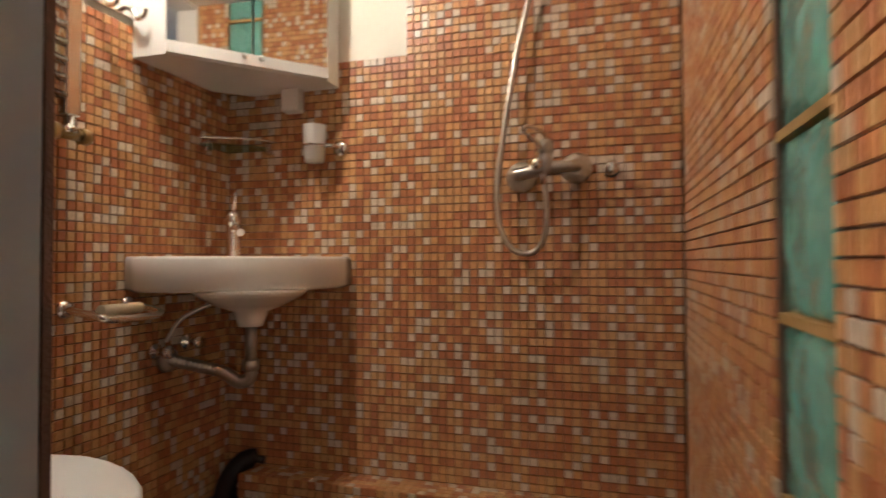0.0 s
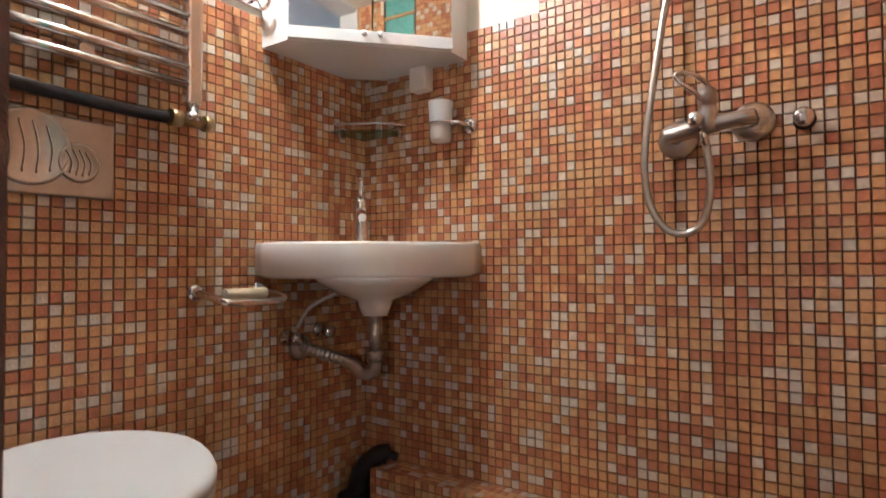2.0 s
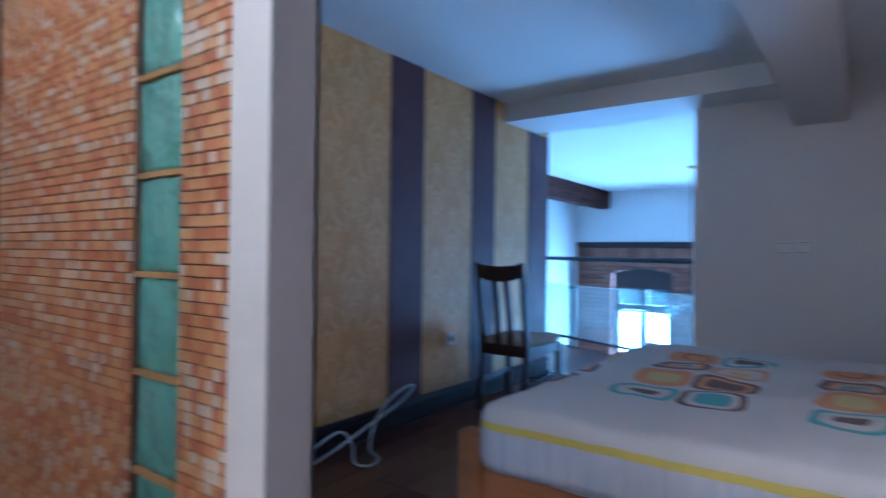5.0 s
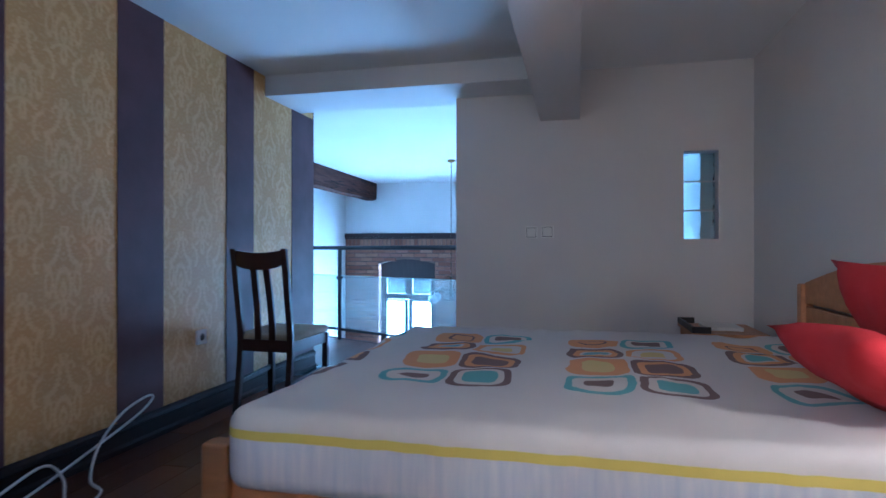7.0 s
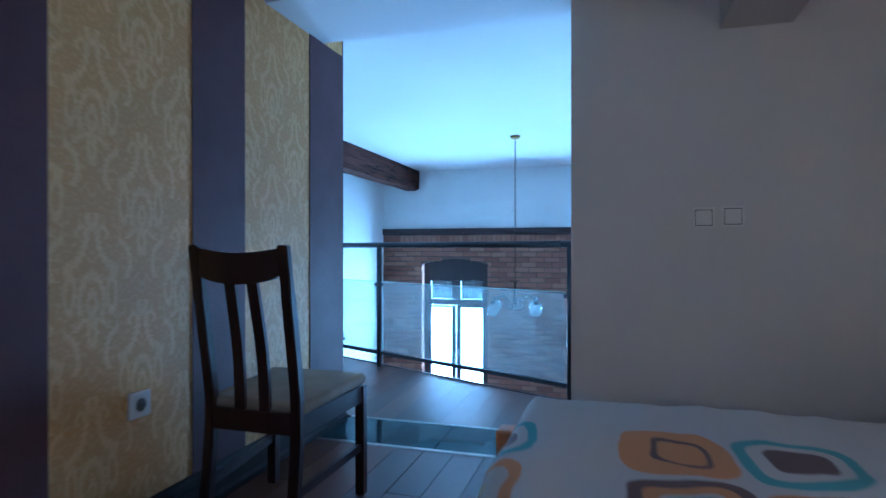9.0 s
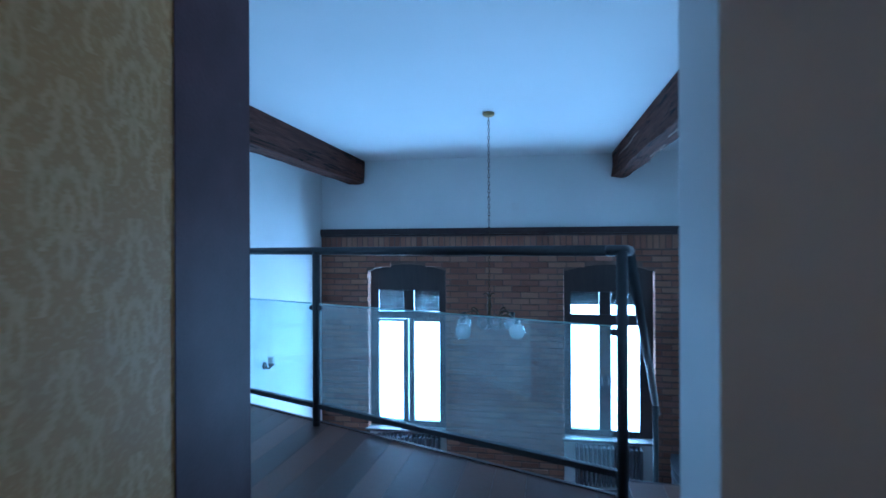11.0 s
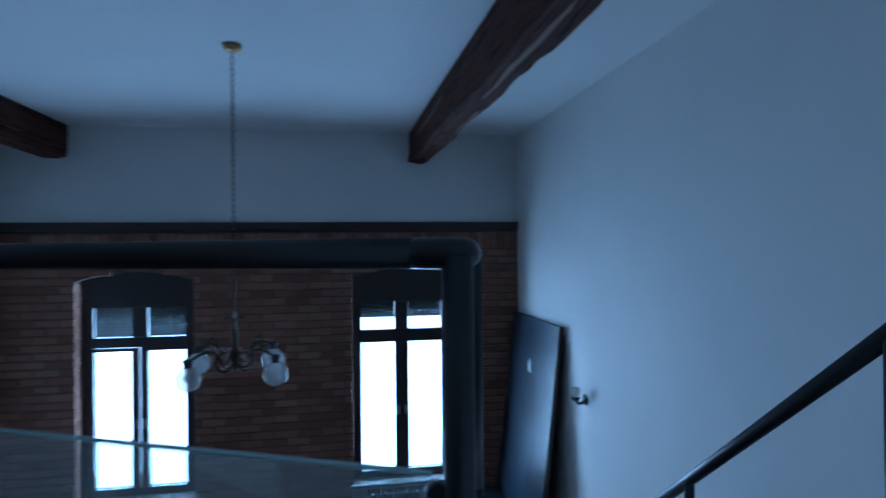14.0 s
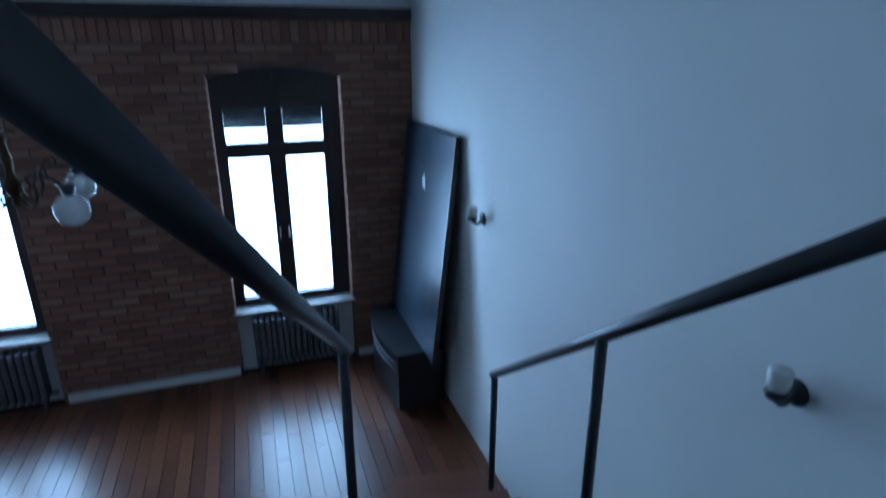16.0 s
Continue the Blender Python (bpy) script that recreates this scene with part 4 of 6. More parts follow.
# column of glass blocks
t = thing("glass_block_column", "column of green glass blocks with ochre joints", "glass blocks", (XG, (GB0 + GB1) / 2, 1.0))
k, z = 0, 0.965 - 0.212 * 5
while z < 2.1:
    za, zb = max(z + 0.006, BATH), min(z + 0.206, 2.165)
    bm = box(B(), XG + 0.006, XG2 + 0.002, GB0 + 0.004, GB1 - 0.004, za, zb, 0.012, 3)
    for f in bm.faces:
        f.smooth = True
    part("glass_block", bm, M_BLOCK, t)
    bm = box(B(), XG + 0.002, XG2 + 0.004, GB0, GB1, zb, min(zb + 0.012, 2.17))
    part("joint", bm, M_JOINT, t)
    z += 0.212

# ---- bedroom things ----
def chair():
    t = thing("dining_chair", "dark stained wooden chair with a beige upholstered seat", "chair", (3.08, 1.36, 0))
    x0, x1, y0, y1 = 2.83, 3.32, 1.20, 1.585       # back, front, sides at the seat
    for y, yf in ((1.205, 1.195), (1.525, 1.585)):
        line = curve([(x0 - 0.03, y, 0.0), (x0 + 0.005, y, 0.22), (x0 + 0.02, y, 0.45), (x0 - 0.015, y, 0.70), (x0 - 0.06, y, 0.965)], 6)
        bm = B()
        rings = [[bm.verts.new((p.x + sx * (0.018 if p.z < 0.8 else 0.014), p.y + sy * 0.0175, p.z)) for sx, sy in ((-1, -1), (1, -1), (1, 1), (-1, 1))] for p in line]
        for a, b in zip(rings, rings[1:]):
            for k in range(4):
                bm.faces.new((a[k], a[(k + 1) % 4], b[(k + 1) % 4], b[k]))
        bm.faces.new(rings[0]), bm.faces.new(rings[-1])
        bmesh.ops.recalc_face_normals(bm, faces=bm.faces[:])
        bmesh.ops.bevel(bm, geom=[e for e in bm.edges if len(e.link_faces) == 2 and e.calc_face_angle(0) > 1.0], offset=0.004, segments=2, affect='EDGES')
        part("back_leg", bm, M_CHAIR, t)
        part("front_leg", box(B(), x1 - 0.038, x1, yf - 0.018, yf + 0.018, 0, 0.42, 0.004), M_CHAIR, t)
        part("side_rail", prism(B(), [(x0 + 0.02, y - 0.011), (x1 - 0.03, yf - 0.011), (x1 - 0.03, yf + 0.011), (x0 + 0.02, y + 0.011)], 2, 0.36, 0.425), M_CHAIR, t)
        part("stretcher", prism(B(), [(x0 + 0.0, y - 0.008), (x1 - 0.03, yf - 0.008), (x1 - 0.03, yf + 0.008), (x0 + 0.0, y + 0.008)], 2, 0.17, 0.198), M_CHAIR, t)
    part("front_rail", box(B(), x1 - 0.032, x1 - 0.010, y0 + 0.03, y1 - 0.03, 0.36, 0.425, 0.003), M_CHAIR, t)
    part("back_rail", box(B(), x0 + 0.006, x0 + 0.032, 1.222, 1.508, 0.365, 0.435, 0.003), M_CHAIR, t)
    # top rail, arched below
    ys = [1.222 + 0.286 * i / 14 for i in range(15)]
    low = [0.872 - 0.028 * math.sin(math.pi * i / 14) ** 0.6 for i in range(15)]
    up = [0.955 - 0.014 * math.sin(math.pi * i / 14) for i in range(15)]
    bm = B()
    for i in range(14):
        b0, b1 = -0.052 - 0.012 * math.sin(math.pi * i / 14), -0.052 - 0.012 * math.sin(math.pi * (i + 1) / 14)
        q = [bm.verts.new((x0 + b + dx, ys[j], z)) for dx in (-0.011, 0.011) for j, b, z in ((i, b0, low[i]), (i + 1, b1, low[i + 1]), (i + 1, b1, up[i + 1]), (i, b0, up[i]))]
        for f in ((0, 1, 2, 3), (7, 6, 5, 4), (0, 4, 5, 1), (3, 2, 6, 7)):
            bm.faces.new([q[k] for k in f])
    bmesh.ops.remove_doubles(bm, verts=bm.verts[:], dist=1e-5)
    bmesh.ops.recalc_face_normals(bm, faces=bm.faces[:])
    part("top_rail", bm, M_CHAIR, t)
    for s in (-0.04, 0.04):
        ym = 1.365
        line = curve([(x0 + 0.018, ym + 1.15 * s, 0.43), (x0 + 0.004, ym + 1.1 * s, 0.62), (x0 - 0.045, ym + s, 0.86)], 6)
        bm = B()
        rings = [[bm.verts.new((p.x + sx * 0.007, p.y + sy * 0.019, p.z)) for sx, sy in ((-1, -1), (1, -1), (1, 1), (-1, 1))] for p in line]
        for a, b in zip(rings, rings[1:]):
            for k in range(4):
                bm.faces.new((a[k], a[(k + 1) % 4], b[(k + 1) % 4], b[k]))
        bm.faces.new(rings[0]), bm.faces.new(rings[-1])
        bmesh.ops.recalc_face_normals(bm, faces=bm.faces[:])
        part("back_slat", bm, M_CHAIR, t)
    bm = box(B(), x0 + 0.022, x1 + 0.008, 1.182, 1.602, 0.425, 0.468, 0.018, 4)
    for v in bm.verts:
        u, w = (v.co.x - (x0 + x1) / 2) / 0.25, (v.co.y - 1.39) / 0.21
        if v.co.z > 0.45:
            v.co.z += 0.012 * (1 - min(1, u * u)) * (1 - min(1, w * w))
        if w > 0:
            v.co.y -= 0.03 * (1 - u)
    part("seat", bm, M_SEAT, t, "beige upholstered seat", True)
    return t


chair()


def bed():
    t = thing("double_bed", "orange pine double bed standing against the wall", "bed", (2.2, -0.45, 0))
    bx0, bx1, by0, by1 = 1.165, 2.905, -1.46, 0.52
    for x in (bx0 + 0.035, bx1 - 0.035):
        part("foot_post", box(B(), x - 0.035, x + 0.035, by1 - 0.03, by1 + 0.05, 0, 0.445, 0.01, 3), M_PINE, t)
        part("side_rail", prism(B(), [(-1.40, 0.18), (-1.40, 0.345), (0.49, 0.345), (0.49, 0.20), (0.36, 0.215), (0.12, 0.255), (-0.35, 0.275), (-0.95, 0.255), (-1.2, 0.22)], 0, x - 0.014, x + 0.014), M_PINE, t)
        part("head_post", box(B(), x - 0.03, x + 0.03, -1.485, -1.43, 0, 0.80, 0.01, 3), M_PINE, t)
    part("foot_rail", box(B(), bx0 + 0.07, bx1 - 0.07, by1 - 0.005, by1 + 0.025, 0.21, 0.36, 0.008), M_PINE, t)
    xs = [bx0 + 0.06 + (bx1 - bx0 - 0.12) * i / 20 for i in range(21)]
    for z0, z1 in ((0.48, 0.585), (0.60, 0.695)):
        part("headboard_slat", box(B(), xs[0], xs[-1], -1.475, -1.450, z0, z1, 0.004), M_PINE, t)
    outline = [(xs[0], 0.71)] + [(x, 0.805 + 0.115 * math.sin(math.pi * i / 20)) for i, x in enumerate(xs)] + [(xs[-1], 0.71)]
    part("headboard_top", prism(B(), outline, 1, -1.475, -1.448), M_PINE, t, "arched top board of the headboard")
    return t


bed()
bm = box(B(), 1.145, 2.895, -1.43, 0.490, 0.33, 0.543, 0.05, 5)
bmesh.ops.subdivide_edges(bm, edges=[e for e in bm.edges if e.calc_length() > 0.3], cuts=40, use_grid_fill=True)
for v in bm.verts:
    p = v.co.copy()
    if p.z > 0.49:
        crease = 1 - abs(noise.noise(Vector((p.x * 3.0 + p.y * 2.0, p.y * 5.0 - p.x, 7.0))))
        v.co.z += 0.014 * noise.noise(p * 4.0) + 0.010 * crease ** 6 + 0.003 * noise.noise(p * 14.0) - 0.003
    if p.z < 0.51:
        s = 0.010 * noise.noise(Vector((p.x * 16, p.y * 16, p.z * 2)))
        v.co.x += s
        v.co.y += s
mattress = solid("bedspread", bm, M_SHEET, "white cotton bedspread printed with coloured rounded squares", "bedspread", smooth=True)


def cushion(name, c, size, rot, material, label):
    bm = B()
    n = 14
    grid = {}
    for side in (1, -1):
        for i in range(n + 1):
            for j in range(n + 1):
                u, v = 2 * i / n - 1, 2 * j / n - 1
                pinch = 1 - 0.10 * (1 - abs(u) ** 2) * abs(v) ** 3 - 0.0
                h = (1 - u ** 4) ** 0.6 * (1 - v ** 4) ** 0.6
                edge = abs(u) == 1 or abs(v) == 1
                key = (i, j, 0 if edge else side)
                if key not in grid:
                    w = 0.012 * noise.noise(Vector((u * 3 + c[0], v * 3, side)))
                    grid[key] = bm.verts.new((u * size[0] * (1 - 0.07 * (1 - v * v)) , v * size[1] * (1 - 0.07 * (1 - u * u)), side * (h * size[2] + (0 if edge else w))))
        for i in range(n):
            for j in range(n):
                q = []
                for a, b in ((i, j), (i + 1, j), (i + 1, j + 1), (i, j + 1)):
                    e = a in (0, n) or b in (0, n)
                    q.append(grid[(a, b, 0 if e else side)])
                bm.faces.new(q if side > 0 else list(reversed(q)))
    bmesh.ops.transform(bm, matrix=pose(*c, *rot), verts=bm.verts[:])
    return solid(name, bm, material, label, "pillow", smooth=True, group="cushions on the bed")


cushion("red_pillow", (1.55, -1.31, 0.72), (0.27, 0.25, 0.085), (58, 0, 4), M_CLOTH_RED, "plain red pillow leaning on the headboard")
cushion("red_pillow", (1.46, -1.16, 0.645), (0.23, 0.22, 0.075), (28, 2, 6), M_CLOTH_RED, "plain red pillow lying on the bedspread")

t = thing("nightstand", "low pine nightstand with a dark tray top", "nightstand", (3.5, -1.2, 0))
part("body", box(B(), 3.28, 3.74, -1.42, -1.045, 0.04, 0.475, 0.006), M_PINE, t)
part("top", box(B(), 3.265, 3.755, -1.43, -1.03, 0.476, 0.494, 0.004), M_PINE, t)
for a in ((3.265, 3.282, -1.13, -1.03), (3.738, 3.755, -1.13, -1.03), (3.282, 3.738, -1.045, -1.03)):
    part("tray_edge", box(B(), *a, 0.494, 0.53, 0.003), M_BLACK, t)
solid("folded_paper", box(B(), 3.40, 3.62, -1.33, -1.13, 0.4945, 0.515, 0.004), M_PLASTIC, "small white packet on the nightstand", "packet")

def socket_outlet(x, z):
    t = thing("wall_socket", "white plastic wall socket on the wallpaper", "socket", (x, YW, z))
    part("plate", box(B(), x - 0.042, x + 0.042, YW - 0.012, YW + 0.003, z - 0.042, z + 0.042, 0.005, 3), M_PLASTIC, t)
    # iron grey puts the shade of the white socket's well into its colour
    part("well", lathe(B(), [(0.0, 0.004), (0.016, 0.004), (0.018, 0.0), (0.0215, 0.0), (0.0215, -0.004), (0.0, -0.004)], pose(x, YW - 0.012, z, 90, 0, 0), 24), M_IRON, t, "well as a grey disc, coloured for its shade")
    for d in (-0.008, 0.008):
        part("pin_hole", tube(B(), [(x + d, YW - 0.0162, z), (x + d, YW - 0.0172, z)], 0.0035, 8), M_BLACK, t)
    return t


socket_outlet(2.735, 0.455)
for y, down in ((-0.098, 0.004), (-0.206, 0.0)):
    t = thing("light_switch", "white plastic rocker switch on the grey wall", "switch", (XS, y, 1.08), "switches")
    part("plate", box(B(), XS - 0.010, XS + 0.002, y - 0.042, y + 0.042, 1.04 - down, 1.124 - down, 0.004, 3), M_PLASTIC, t)
    # dark strip stands in for the shadow line round the rocker
    part("rocker_shadow_line", box(B(), XS - 0.0112, XS - 0.009, y - 0.0325, y + 0.0325, 1.0490 - down, 1.1150 - down), M_IRON, t, "dark shadow line painted round the rocker")
    part("rocker", box(B(), XS - 0.015, XS - 0.009, y - 0.030, y + 0.030, 1.052 - down, 1.112 - down, 0.003), M_PLASTIC, t)
# glass blocks in the slit
t = thing("glass_block_slit", "three clear glass blocks in a slit of the wall", "glass blocks", (XS + 0.1, -1.18, 1.3))
for k in range(3):
    bm = box(B(), XS + 0.075, XS + 0.15, GWY0 + 0.004, GWY1 - 0.004, GWZ0 + 0.19 * k + 0.004, GWZ0 + 0.19 * k + 0.184, 0.012, 3)
    part("glass_block", bm, M_BLOCKC, t)
    if k:
        part("joint", box(B(), XS + 0.073, XS + 0.152, GWY0, GWY1, GWZ0 + 0.19 * k - 0.005, GWZ0 + 0.19 * k + 0.003), M_JAMB, t)
# holder for the added bedroom fill; no lamp is seen in this corner
t = thing("added_bedroom_lamp", "added unseen hanging lamp on a white cord, lit", "hanging lamp", (-1.85, -0.05, ZC))
part("ceiling_rose", lathe(B(), [(0.0, 0), (0.045, 0), (0.04, 0.02), (0.0, 0.02)], Matrix.Translation((-1.85, -0.05, ZC - 0.02))), M_PLASTIC, t)
part("cord", tube(B(), [(-1.85, -0.05, ZC - 0.01), (-1.85, -0.05, 1.75)], 0.004, 8), M_PLASTIC, t)
part("lamp_holder", lathe(B(), [(0.0, 0), (0.02, 0), (0.02, 0.05), (0.008, 0.06), (0.0, 0.06)], Matrix.Translation((-1.85, -0.05, 1.70)), 14), M_PLASTIC, t)
# made-up bracket that carries the bedside fill, out of view
t = thing("added_bedside_lamp", "added unseen white wall lamp beside the bed head, lit", "wall lamp", (0.85, -1.49, 1.12))
part("wall_plate", lathe(B(), [(0.0, 0), (0.04, 0), (0.036, 0.015), (0.0, 0.018)], pose(0.85, -1.4895, 1.14, -90, 0, 0), 20), M_PLASTIC, t)
part("arm", tube(B(), curve([(0.85, -1.475, 1.14), (0.85, -1.42, 1.16), (0.85, -1.365, 1.145)], 6), 0.007, 8), M_PLASTIC, t)
part("lamp_holder", lathe(B(), [(0.0, 0), (0.018, 0), (0.02, 0.04), (0.01, 0.06), (0.0, 0.06)], Matrix.Translation((0.85, -1.36, 1.09)), 14), M_PLASTIC, t)
# loose cable
bm = B()
tube(bm, curve([(1.02, 1.58, 0.012), (1.25, 1.55, 0.012), (1.55, 1.60, 0.03), (1.85, 1.64, 0.08), (2.18, 1.66, 0.16), (2.30, 1.67, 0.215), (2.25, 1.665, 0.235), (2.08, 1.65, 0.20), (1.92, 1.62, 0.11), (1.80, 1.55, 0.012),
               (1.72, 1.42, 0.010), (1.62, 1.38, 0.010), (1.60, 1.46, 0.012), (1.70, 1.58, 0.05), (1.66, 1.63, 0.11), (1.45, 1.62, 0.07), (1.2, 1.62, 0.015)], 8), 0.006, 8)
solid("white_cable", bm, M_PLASTIC, "loose white cable curled against the skirting", "cable", smooth=True)

# ---- gallery things ----
# glass strip in the floor
t = thing("floor_glass", "strip of thick glass set in the gallery floor", "glass floor", (4.03, 1.1, 0))
for y0, y1 in ((0.44, 1.07), (1.075, YW - 0.03)):
    part("pane", box(B(), 3.845, 4.215, y0, y1, -0.012, 0.0, 0.002), mat("dark floor glass", (0.05, 0.09, 0.11), 0.06, vary=0.1), t)
for x in (3.82, 4.215):
    part("edge_strip", box(B(), x, x + 0.025, 0.44, YW - 0.03, -0.012, 0.002, 0.001), M_NICKEL, t)

RAIL = 0.979


def railing():
    t = thing("railing", "black steel railing with glass panes along the gallery", "railing", (EDGE(2.1), 2.1, 0))
    p = lambda y, z: (EDGE(y), y, z)
    ends = (0.505, 2.07, 3.71)
    part("handrail", tube(B(), [p(0.55, RAIL), p(2.1, RAIL), p(YL - 0.002, RAIL)], 0.0215, 16), M_STEEL, t)
    for y in ends[1:]:
        part("post", tube(B(), [p(y, 0.0), p(y, RAIL)], 0.021, 12), M_STEEL, t)
    part("newel", tube(B(), [p(0.505, 0.0), p(0.505, RAIL - 0.004)], 0.0215, 16), M_STEEL, t)
    part("elbow", tube(B(), curve([p(0.56, RAIL), p(0.525, RAIL), (4.832, 0.496, RAIL), (4.88, 0.484, RAIL), (4.93, 0.470, RAIL), (4.972, 0.458, RAIL - 0.003)], 3), 0.0215, 16), M_STEEL, t)
    d = Vector((0.44, 1.0, 0)).normalized()
    for a, b in ((ends[0], ends[1]), (ends[1], ends[2]), (ends[2], YL)):
        bm = B()
        y0, y1 = a + 0.035, b - 0.025
        q = [bm.verts.new((EDGE(y) + s * 0.005, y - s * 0.002, z)) for s in (-1, 1) for y, z in ((y0, 0.13), (y1, 0.13), (y1, 0.682), (y0, 0.682))]
        for f in ((0, 1, 2, 3), (7, 6, 5, 4), (0, 4, 5, 1), (3, 2, 6, 7), (1, 5, 6, 2), (0, 3, 7, 4)):
            bm.faces.new([q[k] for k in f])
        bmesh.ops.recalc_face_normals(bm, faces=bm.faces[:])
        pane = part("pane", bm, M_RAILGLASS, t, "smudged clear glass pane with painted haze")
        pane.visible_shadow = False
        # thin pale strip as the painted highlight on the pane's top edge
        bm = B()
        q = [bm.verts.new((EDGE(y) + s * 0.005, y - s * 0.002, z)) for s in (-1, 1) for y, z in ((y0, 0.6825), (y1, 0.6825), (y1, 0.6865), (y0, 0.6865))]
        for f in ((0, 1, 2, 3), (7, 6, 5, 4), (0, 4, 5, 1), (3, 2, 6, 7), (1, 5, 6, 2), (0, 3, 7, 4)):
            bm.faces.new([q[k] for k in f])
        bmesh.ops.recalc_face_normals(bm, faces=bm.faces[:])
        part("pane_edge_glint", bm, M_EDGE_GLINT, pane)
        bm = B()
        q = [bm.verts.new((EDGE(y) + s * 0.014, y - s * 0.006, z)) for s in (-1, 1) for y, z in ((a + 0.02, 0.10), (b - 0.02, 0.10), (b - 0.02, 0.125), (a + 0.02, 0.125))]
        for f in ((0, 1, 2, 3), (7, 6, 5, 4), (0, 4, 5, 1), (3, 2, 6, 7), (1, 5, 6, 2), (0, 3, 7, 4)):
            bm.faces.new([q[k] for k in f])
        bmesh.ops.recalc_face_normals(bm, faces=bm.faces[:])
        part("bottom_bar", bm, M_STEEL, t)
        for y in (a + 0.03, b - 0.03):
            part("clamp", tube(B(), [(EDGE(y) - 0.012, y, 0.66), (EDGE(y) + 0.012, y, 0.66)], 0.014, 10), M_STEEL, t)
    return t


railing()

# stairs down along the white wall, between two rails that run slightly askew
RISE, RUN, X0 = 0.1792, 0.262, 5.08
stair_left = lambda x: 0.475 - 0.300 * (x - 4.973)
stair_right = lambda x: -0.625 - 0.200 * (x - 6.023)
stairs = thing("staircase", "dark wooden staircase down to the great room", "stairs", (6.5, -0.2, ZF))
SKEW = 0.19                                   # the treads lie square to the flight
for k in range(1, 12):
    x, z = X0 + RUN * (k - 1), -RISE * k
    yl, yr = stair_left(x), stair_right(x)
    off = SKEW * (yl - yr) / 2
    tread = [(x - 0.02 - off, yr), (x + RUN + 0.01 - off, stair_right(x + RUN)), (x + RUN + 0.01 + off, stair_left(x + RUN)), (x - 0.02 + off, yl)]
    bm = prism(B(), tread, 2, z - 0.04, z)
    bmesh.ops.bevel(bm, geom=bm.edges[:], offset=0.005, segments=2, affect='EDGES')
    part("tread", bm, M_PLANK, stairs)
    part("riser", prism(B(), [(x + 0.002 - off, yr + 0.01), (x + 0.018 - off, yr + 0.01), (x + 0.018 + off, yl - 0.01), (x + 0.002 + off, yl - 0.01)], 2, z - 0.002, z + RISE - 0.041), M_CHAIR, stairs)
for side in (stair_left, stair_right):
    s0 = 0.0 if side is stair_left else -0.035
    bm = B()
    v = [[bm.verts.new((x, side(x) + s, z)) for x, z in ((5.08, -0.22), (8.02, ZF + 0.08), (8.02, ZF), (7.70, ZF), (5.08, -0.48))] for s in (s0, s0 + 0.035)]
    bm.faces.new(v[0]), bm.faces.new(list(reversed(v[1])))
    for i in range(5):
        bm.faces.new((v[0][i], v[1][i], v[1][(i + 1) % 5], v[0][(i + 1) % 5]))
    bmesh.ops.recalc_face_normals(bm, faces=bm.faces[:])
    part("stringer", bm, M_CHAIR, stairs)


def stair_rail(a, b, posts, down, label):
    """A round handrail from a to b with upright posts under it at the given x."""
    a, b = Vector(a), Vector(b)
    t = thing("stair_rail", label, "handrail", tuple((a + b) / 2), "stair rails")
    part("handrail", tube(B(), [a, a.lerp(b, 0.5), b], 0.0215, 16), M_STEEL, t)
    for x in posts:
        q = a.lerp(b, (x - a.x) / (b.x - a.x))
        part("post", tube(B(), [(q.x, q.y, q.z - 0.005), (q.x, q.y, q.z - down)], 0.0185, 14), M_STEEL, t)
    return t


stair_rail((4.966, 0.4597, 0.979), (6.67, 0.056, -0.153), (6.50,), 1.08, "black steel stair rail by the open side")
stair_rail((5.02, -0.4225, 0.840), (7.25, -0.804, -0.765), (5.06, 6.023, 7.21), 0.93, "black steel stair rail beside the white wall")


def stepladder():
    t = thing("stepladder", "short wooden stepladder on the gallery", "stepladder", (5.75, 3.3, 0))
    def bar(name, a, b, w, d):
        a, b = Vector(a), Vector(b)
        bm = box(B(), -w / 2, w / 2, -d / 2, d / 2, 0, (b - a).length, 0.003)
        bmesh.ops.transform(bm, matrix=Matrix.Translation(a) @ (b - a).to_track_quat('Z', 'Y').to_matrix().to_4x4(), verts=bm.verts[:])
        part(name, bm, M_LADDER, t)
    for x in (5.22, 5.58):
        bar("front_leg", (x, 3.05, 0), (x + 0.01, 3.09, 0.70), 0.028, 0.05)
        bar("back_leg", (x + 0.03, 3.52, 0), (x + 0.02, 3.16, 0.68), 0.024, 0.04)
        bar("brace", (x, 3.08, 0.335), (x + 0.02, 3.36, 0.355), 0.02, 0.035)
    for z, y in ((0.20, 3.07), (0.43, 3.09)):
        part("step", box(B(), 5.22, 5.59, y - 0.05, y + 0.05, z, z + 0.022, 0.003), M_LADDER, t)
    part("top_board", box(B(), 5.18, 5.63, 3.045, 3.33, 0.70, 0.735, 0.006), M_LADDER, t)
    return t


stepladder()

